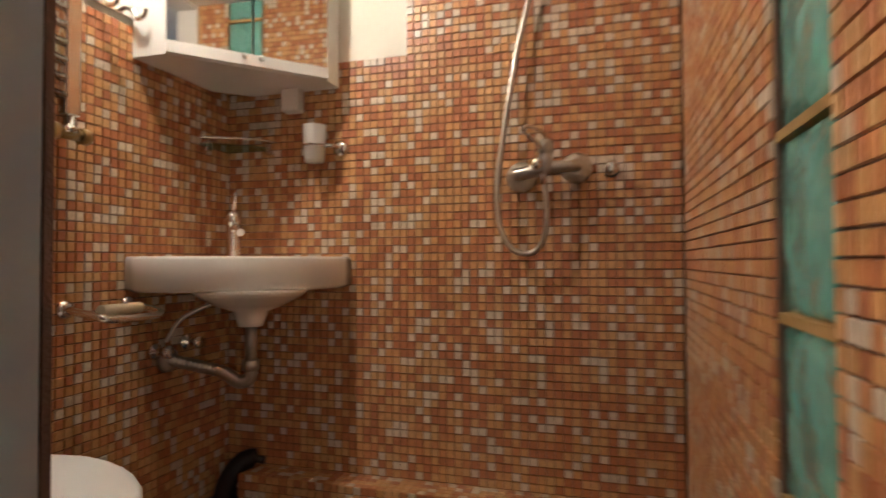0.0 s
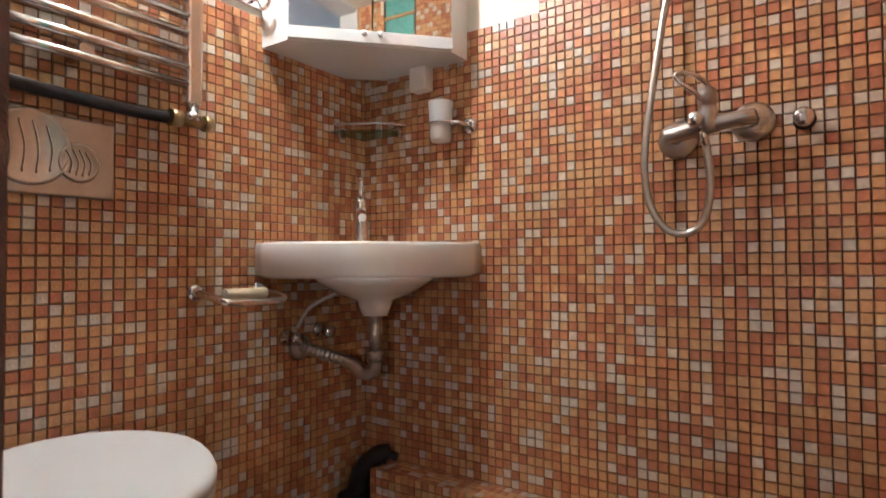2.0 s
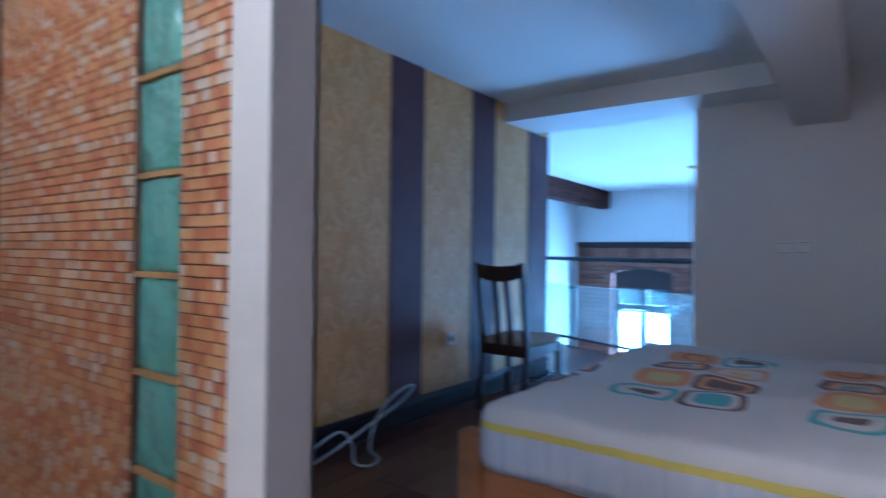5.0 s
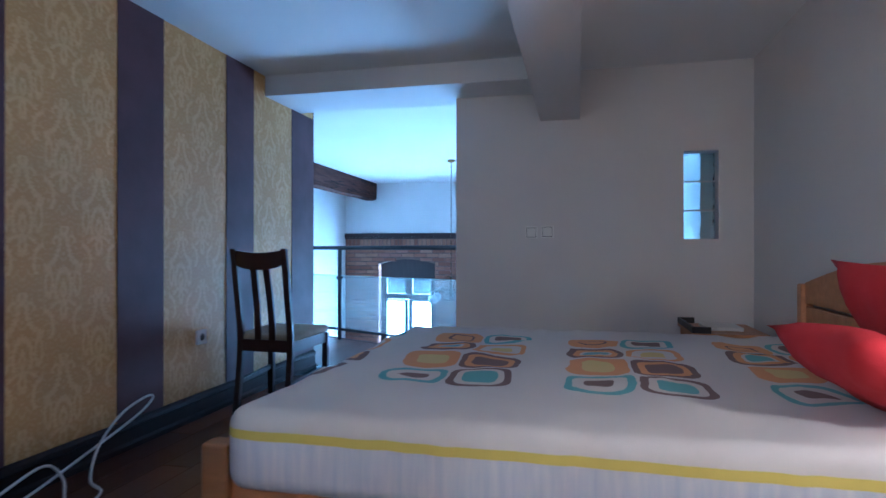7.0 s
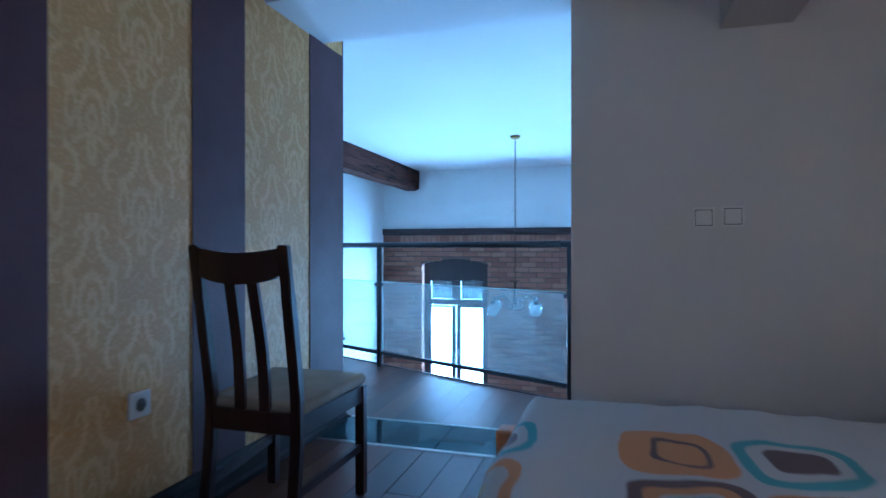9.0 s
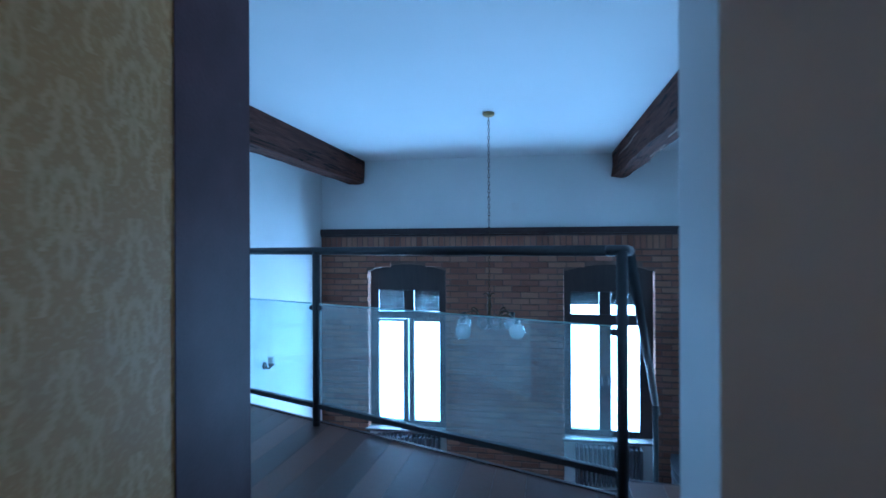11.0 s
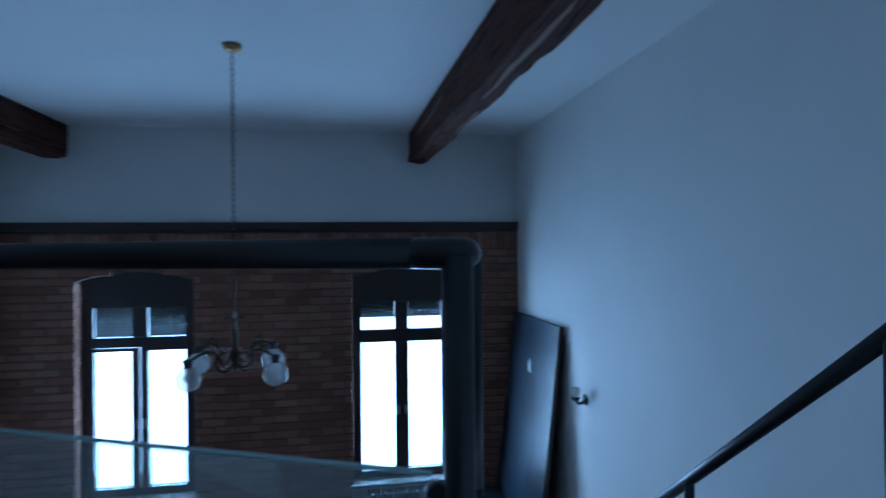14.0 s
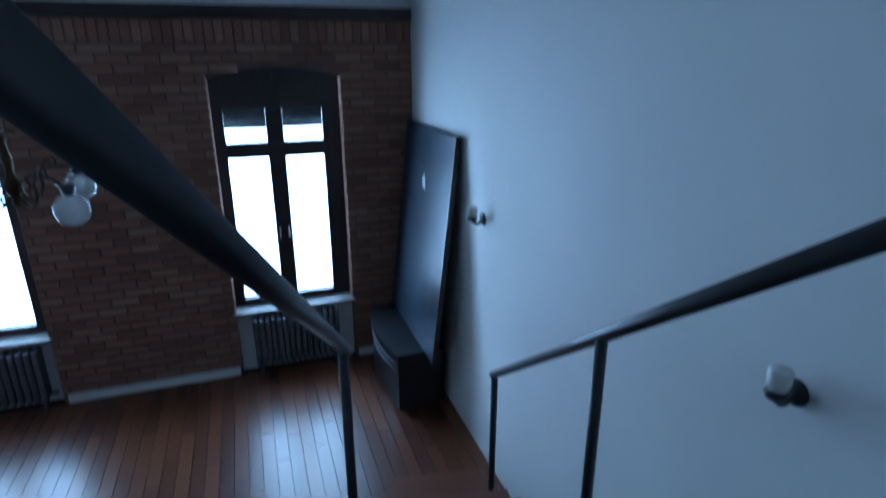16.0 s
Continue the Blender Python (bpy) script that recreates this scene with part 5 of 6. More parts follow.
# ---- great room things ----
def beam(name, x0, x1, ya, yb, w, z0, z1, label):
    bm = B()
    n = 40
    rings = []
    for i in range(n + 1):
        s = i / n
        x, y = x0 + (x1 - x0) * s, ya + (yb - ya) * s
        ring = []
        m = 6
        outline = [(-w / 2 + w * k / m, z0) for k in range(m)] + [(w / 2, z0 + (z1 - z0) * k / m) for k in range(m)] + [(w / 2 - w * k / m, z1) for k in range(m)] + [(-w / 2, z1 - (z1 - z0) * k / m) for k in range(m)]
        for dy, z in outline:
            e = 0.018 * noise.noise(Vector((x * 1.3, dy * 9 + ya, z * 9))) + 0.008 * noise.noise(Vector((x * 7, dy * 20 + ya, z * 20)))
            ring.append(bm.verts.new((x, y + dy + (e if z < z1 - 0.01 else 0), min(z + (e if z < z1 - 0.02 else 0), z1))))
        rings.append(ring)
    k = len(rings[0])
    for a, b in zip(rings, rings[1:]):
        for i in range(k):
            bm.faces.new((a[i], a[(i + 1) % k], b[(i + 1) % k], b[i]))
    bm.faces.new(rings[0]), bm.faces.new(list(reversed(rings[-1])))
    bmesh.ops.recalc_face_normals(bm, faces=bm.faces[:])
    return solid(name, bm, M_BEAM, label, "beam")


beam("oak_beam", 4.2, XB + 0.036, 3.37, 3.43, 0.22, 1.90, ZG, "old rough oak ceiling beam")
beam("oak_beam", 3.97, XB + 0.036, -0.262, -0.107, 0.190, 1.90, ZG, "old rough oak ceiling beam near the stairs")


def chandelier():
    x, y = 7.69, 1.32
    t = thing("chandelier", "brass chandelier with round glass globes on a long chain", "chandelier", (x, y, 0.4))
    part("ceiling_rose", lathe(B(), [(0.0, 2.178), (0.012, 2.178), (0.040, 2.186), (0.054, 2.198), (0.054, 2.219), (0.0, 2.219)], Matrix.Translation((x, y, 0))), M_BRASS, t)
    n, top, bot = 46, 2.180, 0.60
    pitch = (top - bot) / n
    for k in range(n):
        z = bot + pitch * (k + 0.5)
        ring = []
        for i in range(9):
            a = 2 * math.pi * i / 8
            u, v = 0.010 * math.cos(a), (pitch * 0.62) * math.sin(a)
            ring.append((x + (u if k % 2 else 0), y + (0 if k % 2 else u), z + v))
        part("chain_link", tube(B(), ring, 0.0030, 5, False), M_OLDBRASS, t)
    part("stem", lathe(B(), [(0.0, 0.26), (0.012, 0.262), (0.02, 0.28), (0.012, 0.30), (0.034, 0.33), (0.038, 0.36), (0.018, 0.40), (0.014, 0.44), (0.024, 0.47), (0.016, 0.50), (0.010, 0.55), (0.022, 0.565), (0.008, 0.58), (0.0, 0.605)], Matrix.Translation((x, y, 0)), 16), M_OLDBRASS, t)
    for k in range(4):
        a = math.pi / 2 * k + 0.3
        part("crown_leaf", tube(B(), curve([(x, y, 0.56), (x + 0.03 * math.cos(a), y + 0.03 * math.sin(a), 0.585), (x + 0.055 * math.cos(a), y + 0.055 * math.sin(a), 0.575)], 4), 0.005, 6), M_OLDBRASS, t)
    for k in range(4):
        a = radians((51, 143, 231, 326)[k])
        c, s = math.cos(a), math.sin(a)
        R = lambda r, z: (x + 1.42 * r * c, y + 1.42 * r * s, z)
        arm = part("arm", tube(B(), curve([R(0.015, 0.30), R(0.05, 0.268), R(0.085, 0.285), R(0.10, 0.33), R(0.095, 0.372), R(0.125, 0.402), R(0.165, 0.402), R(0.20, 0.388), R(0.228, 0.365)], 6), 0.0085, 8), M_OLDBRASS, t)
        part("scroll", tube(B(), curve([R(0.05, 0.30), R(0.03, 0.35), R(0.06, 0.385), R(0.08, 0.36), R(0.065, 0.335)], 5), 0.0055, 6), M_OLDBRASS, arm)
        part("scroll", tube(B(), curve([R(0.10, 0.38), R(0.12, 0.43), R(0.155, 0.44), R(0.16, 0.415), R(0.14, 0.41)], 5), 0.0065, 6), M_OLDBRASS, arm)
        part("lamp_holder", lathe(B(), [(0.0, 0), (0.02, 0), (0.026, 0.02), (0.03, 0.045), (0.012, 0.055), (0.0, 0.055)], Matrix.Translation(R(0.235, 0.335)), 14), M_STEEL, arm)
        g = part("globe", lathe(B(), [(0.004, -0.070)] + [(0.070 * math.sin(math.pi * i / 12), -0.070 * math.cos(math.pi * i / 12)) for i in range(1, 11)] + [(0.026, 0.066)], Matrix.Translation(R(0.235, 0.275)), 20), M_GLOBE, arm, "clear glass globe")
        part("bulb", lathe(B(), [(0.0, -0.03), (0.016, -0.025), (0.022, 0.0), (0.014, 0.03), (0.012, 0.05), (0.0, 0.05)], Matrix.Translation(R(0.235, 0.285)), 12), M_SHADE, arm)
    return t


chandelier()


def window(a, b, ajar, clear):
    i = 1 if a > 1 else 2
    t = thing("window_%d" % i, "tall dark wooden double window under a brick arch", "window", (XB + 0.2, (a + b) / 2, Z0))
    tagged(t, kind="structure")
    x0, x1 = XB + 0.15, XB + 0.22
    m = (a + b) / 2 + (0.035 if clear else 0.0)
    f = part("window_frame", box(B(), x0, x1, a, m - 0.435, Z0, ZS + 0.0), M_DARKWOOD, t)
    part("window_frame", box(B(), x0, x1, m + 0.435, b, Z0, ZS), M_DARKWOOD, t)
    n = 12
    bm = B()
    for k in range(n):
        y0, y1 = a + (b - a) * k / n, a + (b - a) * (k + 1) / n
        prism(bm, [(y0, 0.42), (y1, 0.42), (y1, arch(y1, a, b)), (y0, arch(y0, a, b))], 0, x0 + 0.002, x1 - 0.002)
    part("shutter_box", bm, M_DARKWOOD, t)
    part("transom", box(B(), x0 - 0.015, x1 + 0.001, m - 0.435, m + 0.435, 0.02 if ajar else -0.02, 0.12, 0.006), M_DARKWOOD, t)
    part("bottom_rail", box(B(), x0 - 0.01, x1 + 0.001, m - 0.435, m + 0.435, Z0, -1.40, 0.004), M_DARKWOOD, t)
    if ajar:
        # one sash stands ajar: a slit of daylight beside and above it
        part("mullion", box(B(), x0 - 0.012, x1 + 0.001, m - 0.075, m - 0.006, -1.40, 0.02, 0.006), M_DARKWOOD, t)
        part("sash_stile", box(B(), x0 - 0.030, x1 - 0.012, m + 0.008, m + 0.075, -1.40, 0.012, 0.006), M_DARKWOOD, t)
        part("sash_rail", box(B(), x0 - 0.030, x1 - 0.012, m + 0.075, m + 0.435, -0.02, 0.012, 0.004), M_DARKWOOD, t)
        part("head_rail", box(B(), x0 - 0.012, x1 + 0.001, m - 0.435, m - 0.075, -0.02, 0.02), M_DARKWOOD, t)
    else:
        part("mullion", box(B(), x0 - 0.012, x1 + 0.001, m - 0.075, m + 0.075, -1.40, -0.02, 0.008), M_DARKWOOD, t)
    part("mullion", box(B(), x0 - 0.012, x1 + 0.001, m - 0.075, m + 0.075, 0.12, 0.42, 0.008), M_DARKWOOD, t)
    for y0, y1 in ((m - 0.435, m - 0.075), (m + 0.075, m + 0.435)):
        for z0, z1 in ((-1.40, -0.02), (0.12, 0.42)):
            p = part("pane", box(B(), x0 + 0.03, x0 + 0.036, y0, y1, z0, z1), M_PANE, t)
            p.visible_shadow = False
        # roller shutter slats behind the upper lights
        z = 0.42
        low = 0.27 if clear else 0.12
        while z > low:
            part("shutter_slat", box(B(), x0 + 0.058, x0 + 0.066, y0 - 0.03, y1 + 0.03, z - 0.0358, z - 0.0002, 0.006), M_SLAT, t)
            z -= 0.0360
    for y in (m - 0.03, m + 0.05):
        part("handle", tube(B(), [(x0 - 0.03, y - 0.01, -0.80), (x0 - 0.03, y - 0.01, -0.70)], 0.008, 8), M_NICKEL, t)
    part("window_sill", box(B(), XB - 0.035, x0, a - 0.03, b + 0.03, Z0 - 0.035, Z0 - 0.001, 0.006), M_SILL, t, "pale stone sill")
    # shallow niche under the sill
    part("niche_panel", box(B(), XB + 0.09, XB + 0.14, a, b, ZF, Z0 - 0.035), M_WHITE, t)
    return t


for (a, b), clear in zip(WINDOWS, (False, True)):
    window(a, b, not clear, clear)


def radiator(m, half):
    t = thing("radiator", "grey cast iron radiator under the window", "radiator", (XB, m, ZF), "radiators")
    n = 15
    for k in range(n):
        y = m - half + 2 * half * (k + 0.5) / n
        w = half / n * 0.82
        bm = box(B(), XB - 0.10, XB + 0.06, y - w, y + w, ZF + 0.10, -1.555, 0.018, 3)
        part("rib", bm, M_IRON, t)
    part("pipe", tube(B(), [(XB - 0.02, m - half - 0.06, ZF + 0.14), (XB - 0.02, m + half, ZF + 0.14)], 0.016, 10), M_IRON, t)
    for y in (m - half + 0.05, m + half - 0.05):
        part("foot", box(B(), XB - 0.06, XB + 0.02, y - 0.015, y + 0.015, ZF, ZF + 0.11), M_IRON, t)
    return t


radiator(2.70, 0.45)
radiator(0.05, 0.42)
for i, (y0, y1) in enumerate(((YR, -0.56), (0.63, 2.13), (3.30, YL))):
    bm = box(B(), XB - 0.014, XB + 0.012, y0, y1, ZF, ZF + 0.085, 0.004)
    solid("baseboard_brick", bm, M_JAMB, "pale skirting board under the brickwork", "skirting", "structure")
solid("baseboard_left", box(B(), 4.2, XB, YL - 0.014, YL - 0.0005, ZF, ZF + 0.085, 0.004), M_WHITE, "white skirting board", "skirting", "structure")

# low black cabinet with a bowed front, and the large dark panel that stands on it
CT = -1.58
t = thing("low_cabinet", "low black cabinet with a bowed front", "cabinet", (9.5, -0.9, ZF))
front = [(9.03 + 1.05 * i / 10, -0.735 + 0.10 * math.sin(math.pi * (0.08 + 0.84 * i / 10))) for i in range(11)]
part("body", prism(B(), [(9.03, -1.13)] + front + [(10.08, -1.13)], 2, ZF + 0.03, CT - 0.022), M_BLACK, t)
part("top", prism(B(), [(9.02, -1.14)] + [(x + (-0.01 if i == 0 else 0), y + 0.014) for i, (x, y) in enumerate(front)] + [(10.09, -1.14)], 2, CT - 0.021, CT), M_BLACK, t, "glossy black top")
part("plinth", prism(B(), [(9.06, -1.10)] + [(9.06 + 0.99 * i / 10, y - 0.03) for i, (x, y) in enumerate(front)] + [(10.05, -1.10)], 2, ZF, ZF + 0.03), M_BLACK, t)
for z in (-1.69, -1.76):
    part("front_strip", tube(B(), [(x, y + 0.002, z) for x, y in front], 0.005, 8), M_IRON, t, "grey metal strip")
t = thing("leaning_panel", "large dark polished panel leaning on the white wall", "panel", (9.45, -0.99, CT))
bm = box(B(), -0.66, 0.66, -0.018, 0.018, 0, 1.885, 0.004)
pm = pose(9.44, -0.955, CT + 0.004, 6.3, 0, 0)
bmesh.ops.transform(bm, matrix=pm, verts=bm.verts[:])
part("panel", bm, M_DARKGLASS, t)
bm = prism(B(), [(-0.05, 1.36), (0.03, 1.37), (0.06, 1.44), (0.01, 1.49), (-0.03, 1.43)], 1, 0.0185, 0.0205)
bmesh.ops.transform(bm, matrix=pm, verts=bm.verts[:])
part("paper_scrap", bm, M_PLASTIC, t, "torn scrap of white paper")
for x in (-0.668, 0.668):
    bm = box(B(), x - 0.008, x + 0.008, -0.022, 0.022, 0, 1.89)
    bmesh.ops.transform(bm, matrix=pm, verts=bm.verts[:])
    part("edge_strip", bm, M_CHAIR, t)


def sconce(x, y, z, side):
    t = thing("wall_sconce", "wall lamp with an opal glass cup on a dark bracket", "wall lamp", (x, y, z), "wall sconces")
    part("wall_plate", lathe(B(), [(0.0, 0), (0.045, 0), (0.042, 0.012), (0.0, 0.016)], pose(x, y + side * 0.0005, z, -90 * side, 0, 0), 20), M_STEEL, t)
    part("arm", tube(B(), curve([(x, y, z), (x, y + side * 0.05, z - 0.03), (x, y + side * 0.085, z + 0.0)], 6), 0.012, 10), M_STEEL, t)
    part("cup", lathe(B(), [(0.0, 0.0), (0.03, 0.0), (0.038, 0.02), (0.033, 0.03), (0.0, 0.03)], Matrix.Translation((x, y + side * 0.085, z)), 16), M_STEEL, t)
    part("shade", lathe(B(), [(0.0, 0.03), (0.030, 0.03), (0.036, 0.055), (0.036, 0.092), (0.031, 0.098), (0.0, 0.095)], Matrix.Translation((x, y + side * 0.085, z)), 18), M_SHADE, t)
    return t


sconce(8.36, YR, -0.22, 1)
sconce(5.85, YR, -0.095, 1)
sconce(8.50, YL, -0.32, -1)

t = thing("armchair", "worn red upholstered armchair on the lower floor", "armchair", (8.9, 3.2, ZF))
part("seat_cushion", box(B(), 8.6, 9.25, 2.85, 3.45, ZF + 0.22, ZF + 0.48, 0.05, 4), M_ARM, t)
bm = box(B(), 8.50, 8.72, 2.82, 3.48, ZF + 0.2, ZF + 1.12, 0.06, 4)
for v in bm.verts:
    v.co.x -= 0.16 * (v.co.z - ZF) * 0.6
part("backrest", bm, M_ARM, t)
for y in (2.76, 3.52):
    part("armrest", box(B(), 8.5, 9.25, y - 0.045, y + 0.045, ZF + 0.52, ZF + 0.58, 0.015, 3), M_CHAIR, t)
    for x in (8.56, 9.2):
        part("leg", box(B(), x - 0.025, x + 0.025, y - 0.025, y + 0.025, ZF, ZF + 0.53, 0.005), M_CHAIR, t)
t.location.y -= 0.12
solid("wall_hatch", box(B(), XB + 0.028, XB + 0.0345, 1.18, 1.27, 1.50, 1.60, 0.002), M_PLASTIC, "small white cover plate on the upper wall", "cover plate")

# the bright street outside
bm = B()
box(bm, 16.0, 16.1, -14, 18, -5.0, 9.0)
solid("backdrop", bm, M_OUTSIDE, "bright overcast daylight outside the windows", "backdrop", "structure")

# ---- pieces: planks, bricks and mosaic ----
def small_box(x0, x1, y0, y1, z0, z1, inset, axis, sign):
    """Five-faced piece: its face towards axis * sign is drawn in by inset."""
    lo, hi = [x0, y0, z0], [x1, y1, z1]
    a, b = [i for i in range(3) if i != axis]
    back, front = (lo[axis], hi[axis]) if sign > 0 else (hi[axis], lo[axis])
    out = []
    for d, i in ((back, 0.0), (front, inset)):
        for sa, sb in ((0, 0), (1, 0), (1, 1), (0, 1)):
            p = [0, 0, 0]
            p[axis] = d
            p[a] = (lo[a] + i) if sa == 0 else (hi[a] - i)
            p[b] = (lo[b] + i) if sb == 0 else (hi[b] - i)
            out.append(tuple(p))
    f = [(4, 5, 6, 7), (0, 1, 5, 4), (1, 2, 6, 5), (2, 3, 7, 6), (3, 0, 4, 7)]
    if (sign > 0) == (axis == 1):
        f = [tuple(reversed(q)) for q in f]
    return out, f


def joined(name, pieces, material, parent, label):
    vs, fs = [], []
    for v, f in pieces:
        k = len(vs)
        vs += v
        fs += [tuple(i + k for i in q) for q in f]
    me = bpy.data.meshes.new(name)
    me.from_pydata(vs, [], fs)
    me.update()
    me.materials.append(material)
    ob = new(name, me)
    ob.parent = parent
    return tagged(ob, label, kind="stuff")


def singles(name, places, piece, material, parent):
    """Objects of their own that share a mesh, each at its own place and slight turn."""
    me = bpy.data.meshes.new(name)
    me.from_pydata(piece[0], [], piece[1])
    me.update()
    me.materials.append(material)
    for p in places:
        ob = new(name, me)
        ob.parent = parent
        ob.matrix_basis = p


rng = random.Random(4)
P = 0.0240
G = 0.0021


def mosaic(parent, axis, sign, plane, a0, a1, z0, z1, near=None, skip=None):
    """Rows of small tiles on a wall; axis is the wall's normal. Those inside `near` become objects."""
    rest, single = [], []
    na, nz = int(round((a1 - a0) / P)), int(round((z1 - z0) / P))
    for i in range(na):
        for j in range(nz):
            a, z = a0 + i * P, z0 + j * P
            if skip and skip(a + P / 2, z + P / 2):
                continue
            da, dz = rng.uniform(-0.0005, 0.0005), rng.uniform(-0.0005, 0.0005)
            proud = 0.0038 + rng.uniform(-0.0006, 0.0006)
            if near and near[0] < a < near[1] and near[2] < z < near[3]:
                loc = (plane, a + da, z + dz) if axis == 0 else (a + da, plane, z + dz)
                single.append(pose(*loc, rng.uniform(-0.6, 0.6), rng.uniform(-0.6, 0.6), rng.uniform(-0.6, 0.6)))
                continue
            lo, hi = (plane, plane + proud) if sign > 0 else (plane - proud, plane)
            g = G / 2
            if axis == 0:
                rest.append(small_box(lo, hi, a + g + da, a + P - g + da, z + g + dz, z + P - g + dz, 0.0011, 0, sign))
            else:
                rest.append(small_box(a + g + da, a + P - g + da, lo, hi, z + g + dz, z + P - g + dz, 0.0011, 1, sign))
    joined("mosaic_tiles", rest, M_TILE, parent, "small glazed mosaic tiles in brown, ochre and white")
    g = G / 2
    lo, hi = (0, 0.0038) if sign > 0 else (-0.0038, 0)
    if single:
        piece = small_box(lo, hi, g, P - g, g, P - g, 0.0011, 0, sign) if axis == 0 else small_box(g, P - g, lo, hi, g, P - g, 0.0011, 1, sign)
        singles("mosaic_tile", single, piece, M_TILE_ONE, parent)


O = bpy.data.objects
mosaic(O["wall_mixer"], 1, -1, YM + 0.004, XL + 0.002, XG, BATH, 1.44, (-0.40, -0.02, 0.62, 1.0))
mosaic(O["wall_mixer"], 1, -1, YM + 0.004, -0.542, XG, 1.446, 2.11)
mosaic(O["wall_bath_side"], 0, 1, XL - 0.004, 0.46, YM, BATH, 1.44, (0.60, 0.98, 0.52, 0.90))
mosaic(O["wall_glass_block"], 0, -1, XG + 0.004, 0.44, YM, BATH, 2.16, (0.44, 0.60, 0.70, 1.5), lambda a, z: GB0 - 0.004 < a < GB1 + 0.006)
mosaic(O["wall_bath_front_core"], 0, 1, -0.474, 0.327, 0.392, BATH, 2.14)
mosaic(O["shower_ledge"], 1, -1, 1.556, -1.058, XG - 0.01, BATH, 0.170)
# the ledge's top
pieces = []
for i in range(53):
    for j in range(4):
        x, y = -1.058 + i * P, 1.5535 + j * P
        pieces.append(small_box(x + G / 2, x + P - G / 2, y + G / 2, y + P - G / 2, 0.170, 0.1738, 0.0011, 2, 1))
joined("mosaic_tiles", pieces, M_TILE, O["shower_ledge"], "small glazed mosaic tiles on the ledge")

# bricks, in stretcher courses, with an upright course on top
CH, BL = 0.080, 0.236


bricks, lone = [], []
z, row = ZF + 0.09, 0
while z + CH < 1.165:
    top = z + 2.4 * CH > 1.165
    h = (1.160 - z) if top else CH - 0.011
    step = 0.077 if top else BL
    y = YR + 0.004 - (BL / 2 if row % 2 and not top else 0)
    while y < YL:
        y0, y1 = max(y, YR + 0.004), min(y + step - 0.011, YL - 0.004)
        if y1 - y0 > 0.04:
            spans = [(y0, y1)]
            for a, b in WINDOWS:
                if z < ZT:
                    cut = []
                    for s0, s1 in spans:
                        za = arch(min(max((s0 + s1) / 2, a), b), a, b)
                        if s1 <= a or s0 >= b or z > za - 0.01:
                            cut.append((s0, s1))
                        else:
                            if s0 < a - 0.03:
                                cut.append((s0, a))
                            if s1 > b + 0.03:
                                cut.append((b, s1))
                    spans = cut
            for s0, s1 in spans:
                e = rng.uniform(-0.008, 0.006)
                if abs(s1 - s0 - (BL - 0.011)) < 1e-4 and 0.65 < s0 < 2.0 and -1.7 < z < 0.9 and len(lone) < 290:
                    lone.append(pose(XB + e, s0, z + rng.uniform(-0.003, 0.003), rng.uniform(-0.5, 0.5), rng.uniform(-0.5, 0.5), rng.uniform(-0.8, 0.8)))
                else:
                    bricks.append(small_box(XB + e, XB + 0.013, s0, s1, z + rng.uniform(0, 0.008), z + h - rng.uniform(0, 0.007), 0.004, 0, -1))
        y += step
    z += h + 0.011
    row += 1
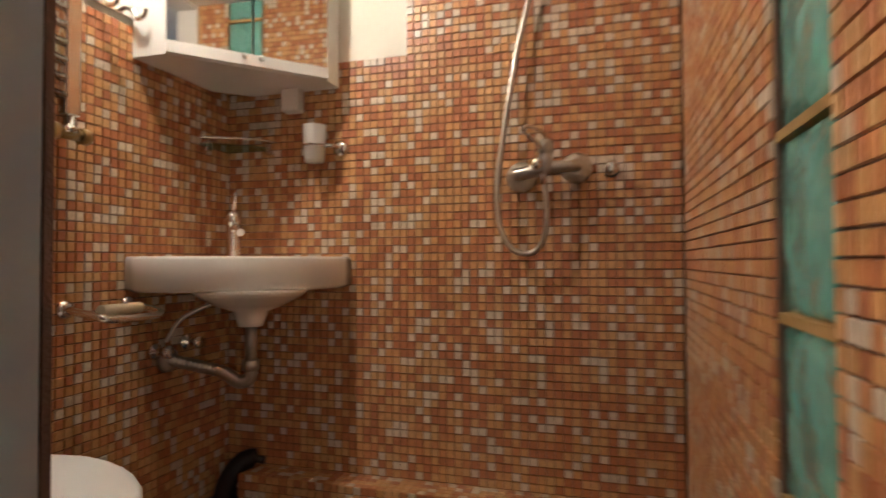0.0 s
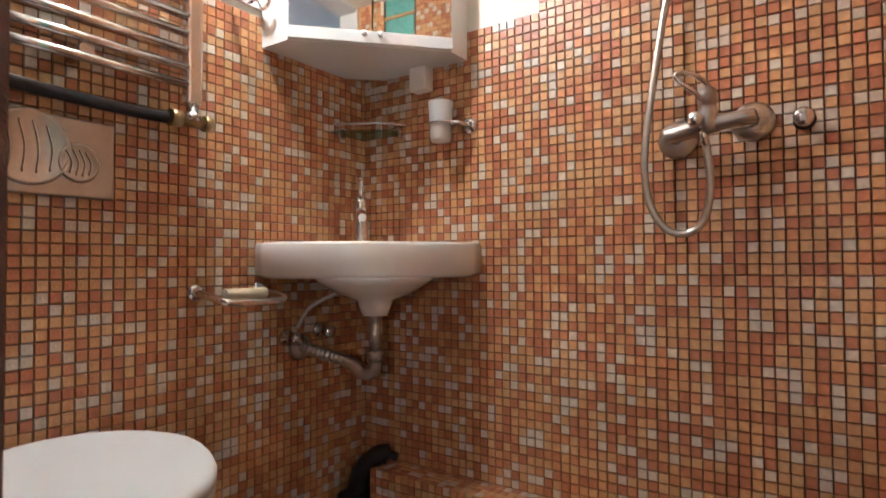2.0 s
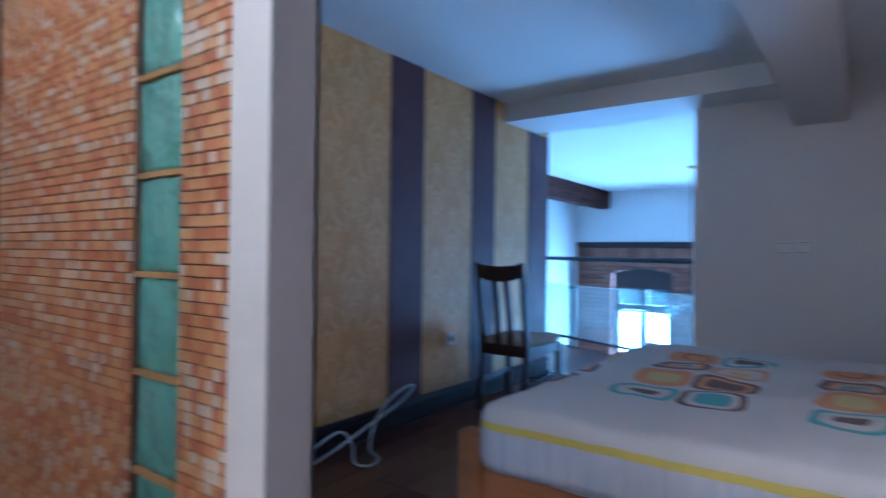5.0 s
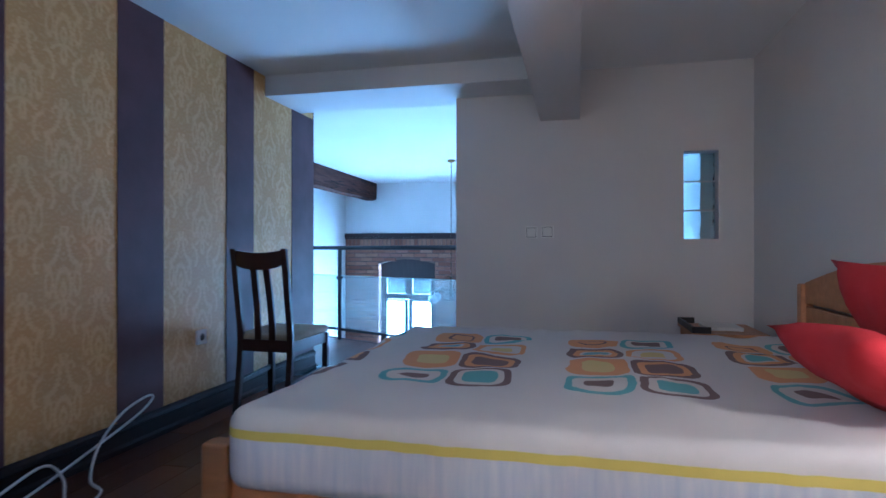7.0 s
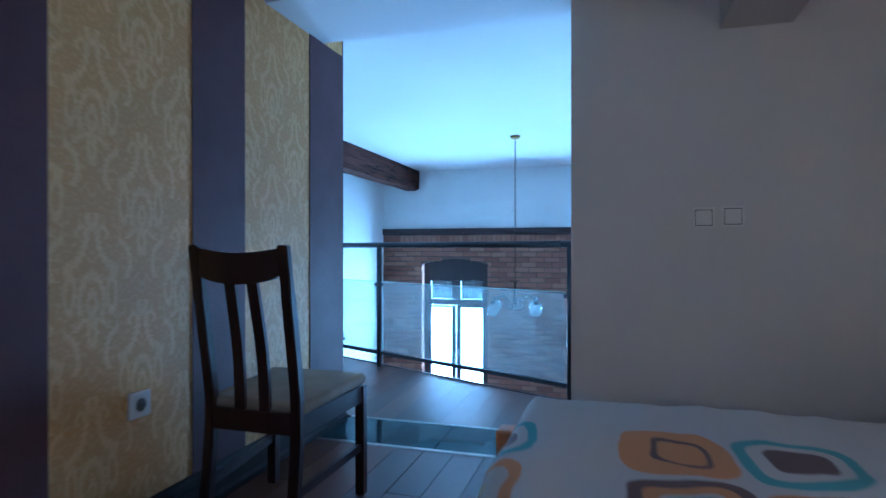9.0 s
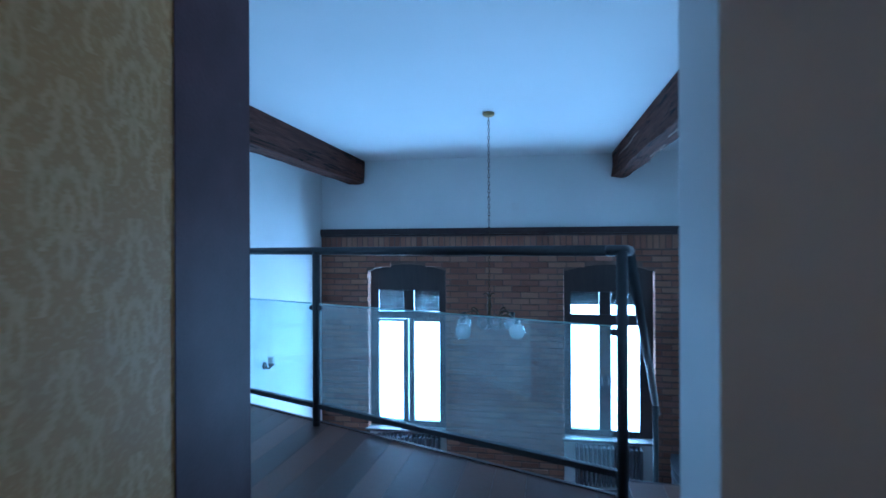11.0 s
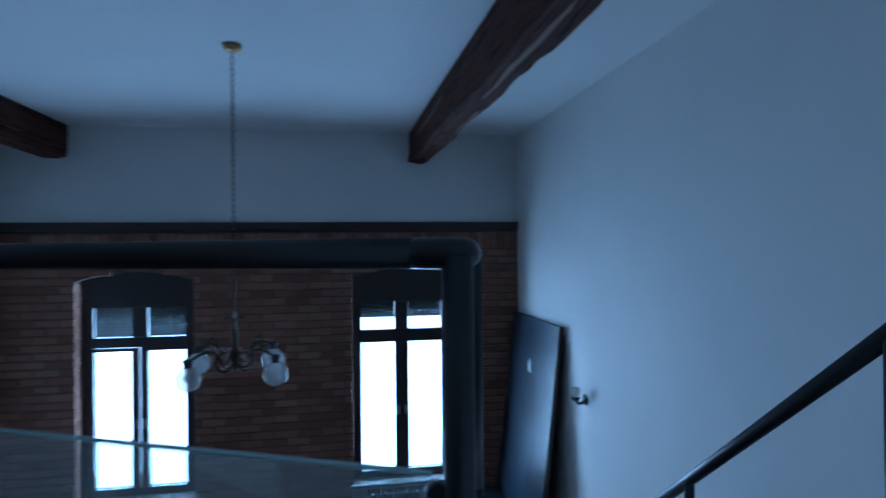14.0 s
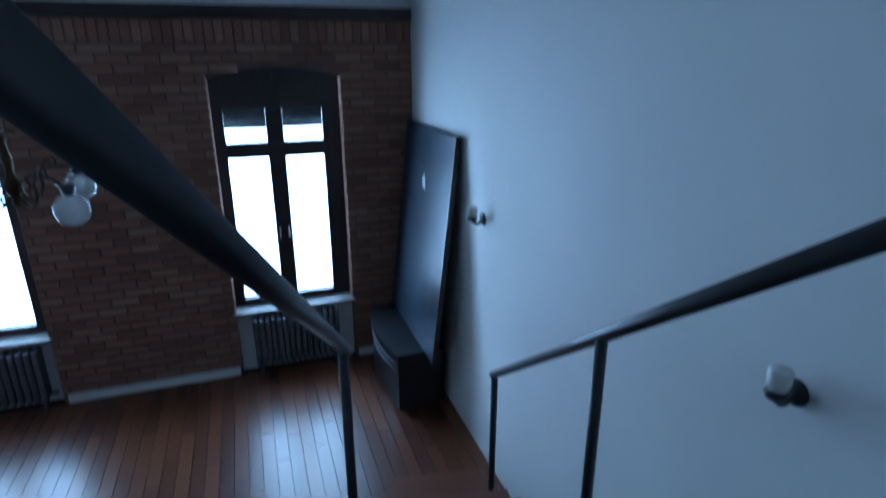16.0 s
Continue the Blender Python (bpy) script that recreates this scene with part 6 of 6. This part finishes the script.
# the brick sides of the window openings
for a, b in WINDOWS:
    for y, s in ((a, -1), (b, 1)):
        z = Z0
        while z < ZS - 0.05:
            bricks.append(small_box(XB + 0.014, XB + 0.139, y - 0.006 if s > 0 else y, y if s > 0 else y + 0.006, z + 0.005, z + CH - 0.006, 0.002, 1, 1 if s < 0 else -1))
            z += CH
joined("bricks", bricks, M_BRICK, wall_brick, "old brown bricks in courses")
singles("brick", lone, small_box(0, 0.013, 0, BL - 0.011, 0, CH - 0.011, 0.003, 0, -1), M_BRICK_ONE, wall_brick)

# floor planks
def planks(parent, x0, x1, y0, y1, z, width, clip=None):
    n = int((y1 - y0) / width)
    width = (y1 - y0) / n
    meshes = {}
    for i in range(n):
        x = x0
        first = True
        while x < x1 - 0.01:
            length = rng.choice((0.9, 1.2, 1.5)) if not first else rng.choice((0.4, 0.8, 1.2))
            first = False
            e = min(x + length, x1)
            ya = y0 + i * width
            if e - x < 0.05 or (clip and clip((x + e) / 2, ya + width / 2)):
                x = e
                continue
            key = round(e - x, 3)
            if key not in meshes:
                me = bpy.data.meshes.new("plank")
                v, f = small_box(0.0006, e - x - 0.0006, 0.0006, width - 0.0006, -0.011, 0, 0.0012, 2, 1)
                me.from_pydata(v, [], f)
                me.update()
                me.materials.append(M_PLANK)
                meshes[key] = me
            ob = new("plank", meshes[key])
            ob.parent = parent
            ob.matrix_basis = Matrix.Translation((x, ya, z))
            x = e


planks(O["floor_great"], 5.2, XB, YR, YL, ZF, 0.105)
planks(O["floor"], XG2 + 0.01, 3.82, -1.49, YW - 0.03, 0.0, 0.14)
planks(O["floor"], -2.2, XG2 + 0.01, -1.49, 0.10, 0.0, 0.14)
# gallery boards end along its slanting edge
planks(O["floor_gallery"], 4.24, 5.08, -1.2, 0.46, 0.0, 0.138)
n = int((YL - 0.46) / 0.14)
for i in range(n):
    ya = 0.46 + i * 0.14
    bm = B()
    prism(bm, [(4.242 if ya < YW + 0.05 else 4.14, ya + 0.0006), (EDGE(ya) + 0.05, ya + 0.0006), (EDGE(ya + 0.14) + 0.05, ya + 0.1394), (4.242 if ya < YW + 0.05 else 4.14, ya + 0.1394)], 2, -0.011, 0.0)
    part("plank", bm, M_PLANK, O["floor_gallery"])
bm = B()
prism(bm, [(EDGE(0.46) + 0.05, 0.46), (EDGE(0.46) + 0.075, 0.46), (EDGE(YL) + 0.075, YL), (EDGE(YL) + 0.05, YL)], 2, -0.24, 0.006)
part("edge_board", bm, M_CHAIR, O["floor_gallery"])
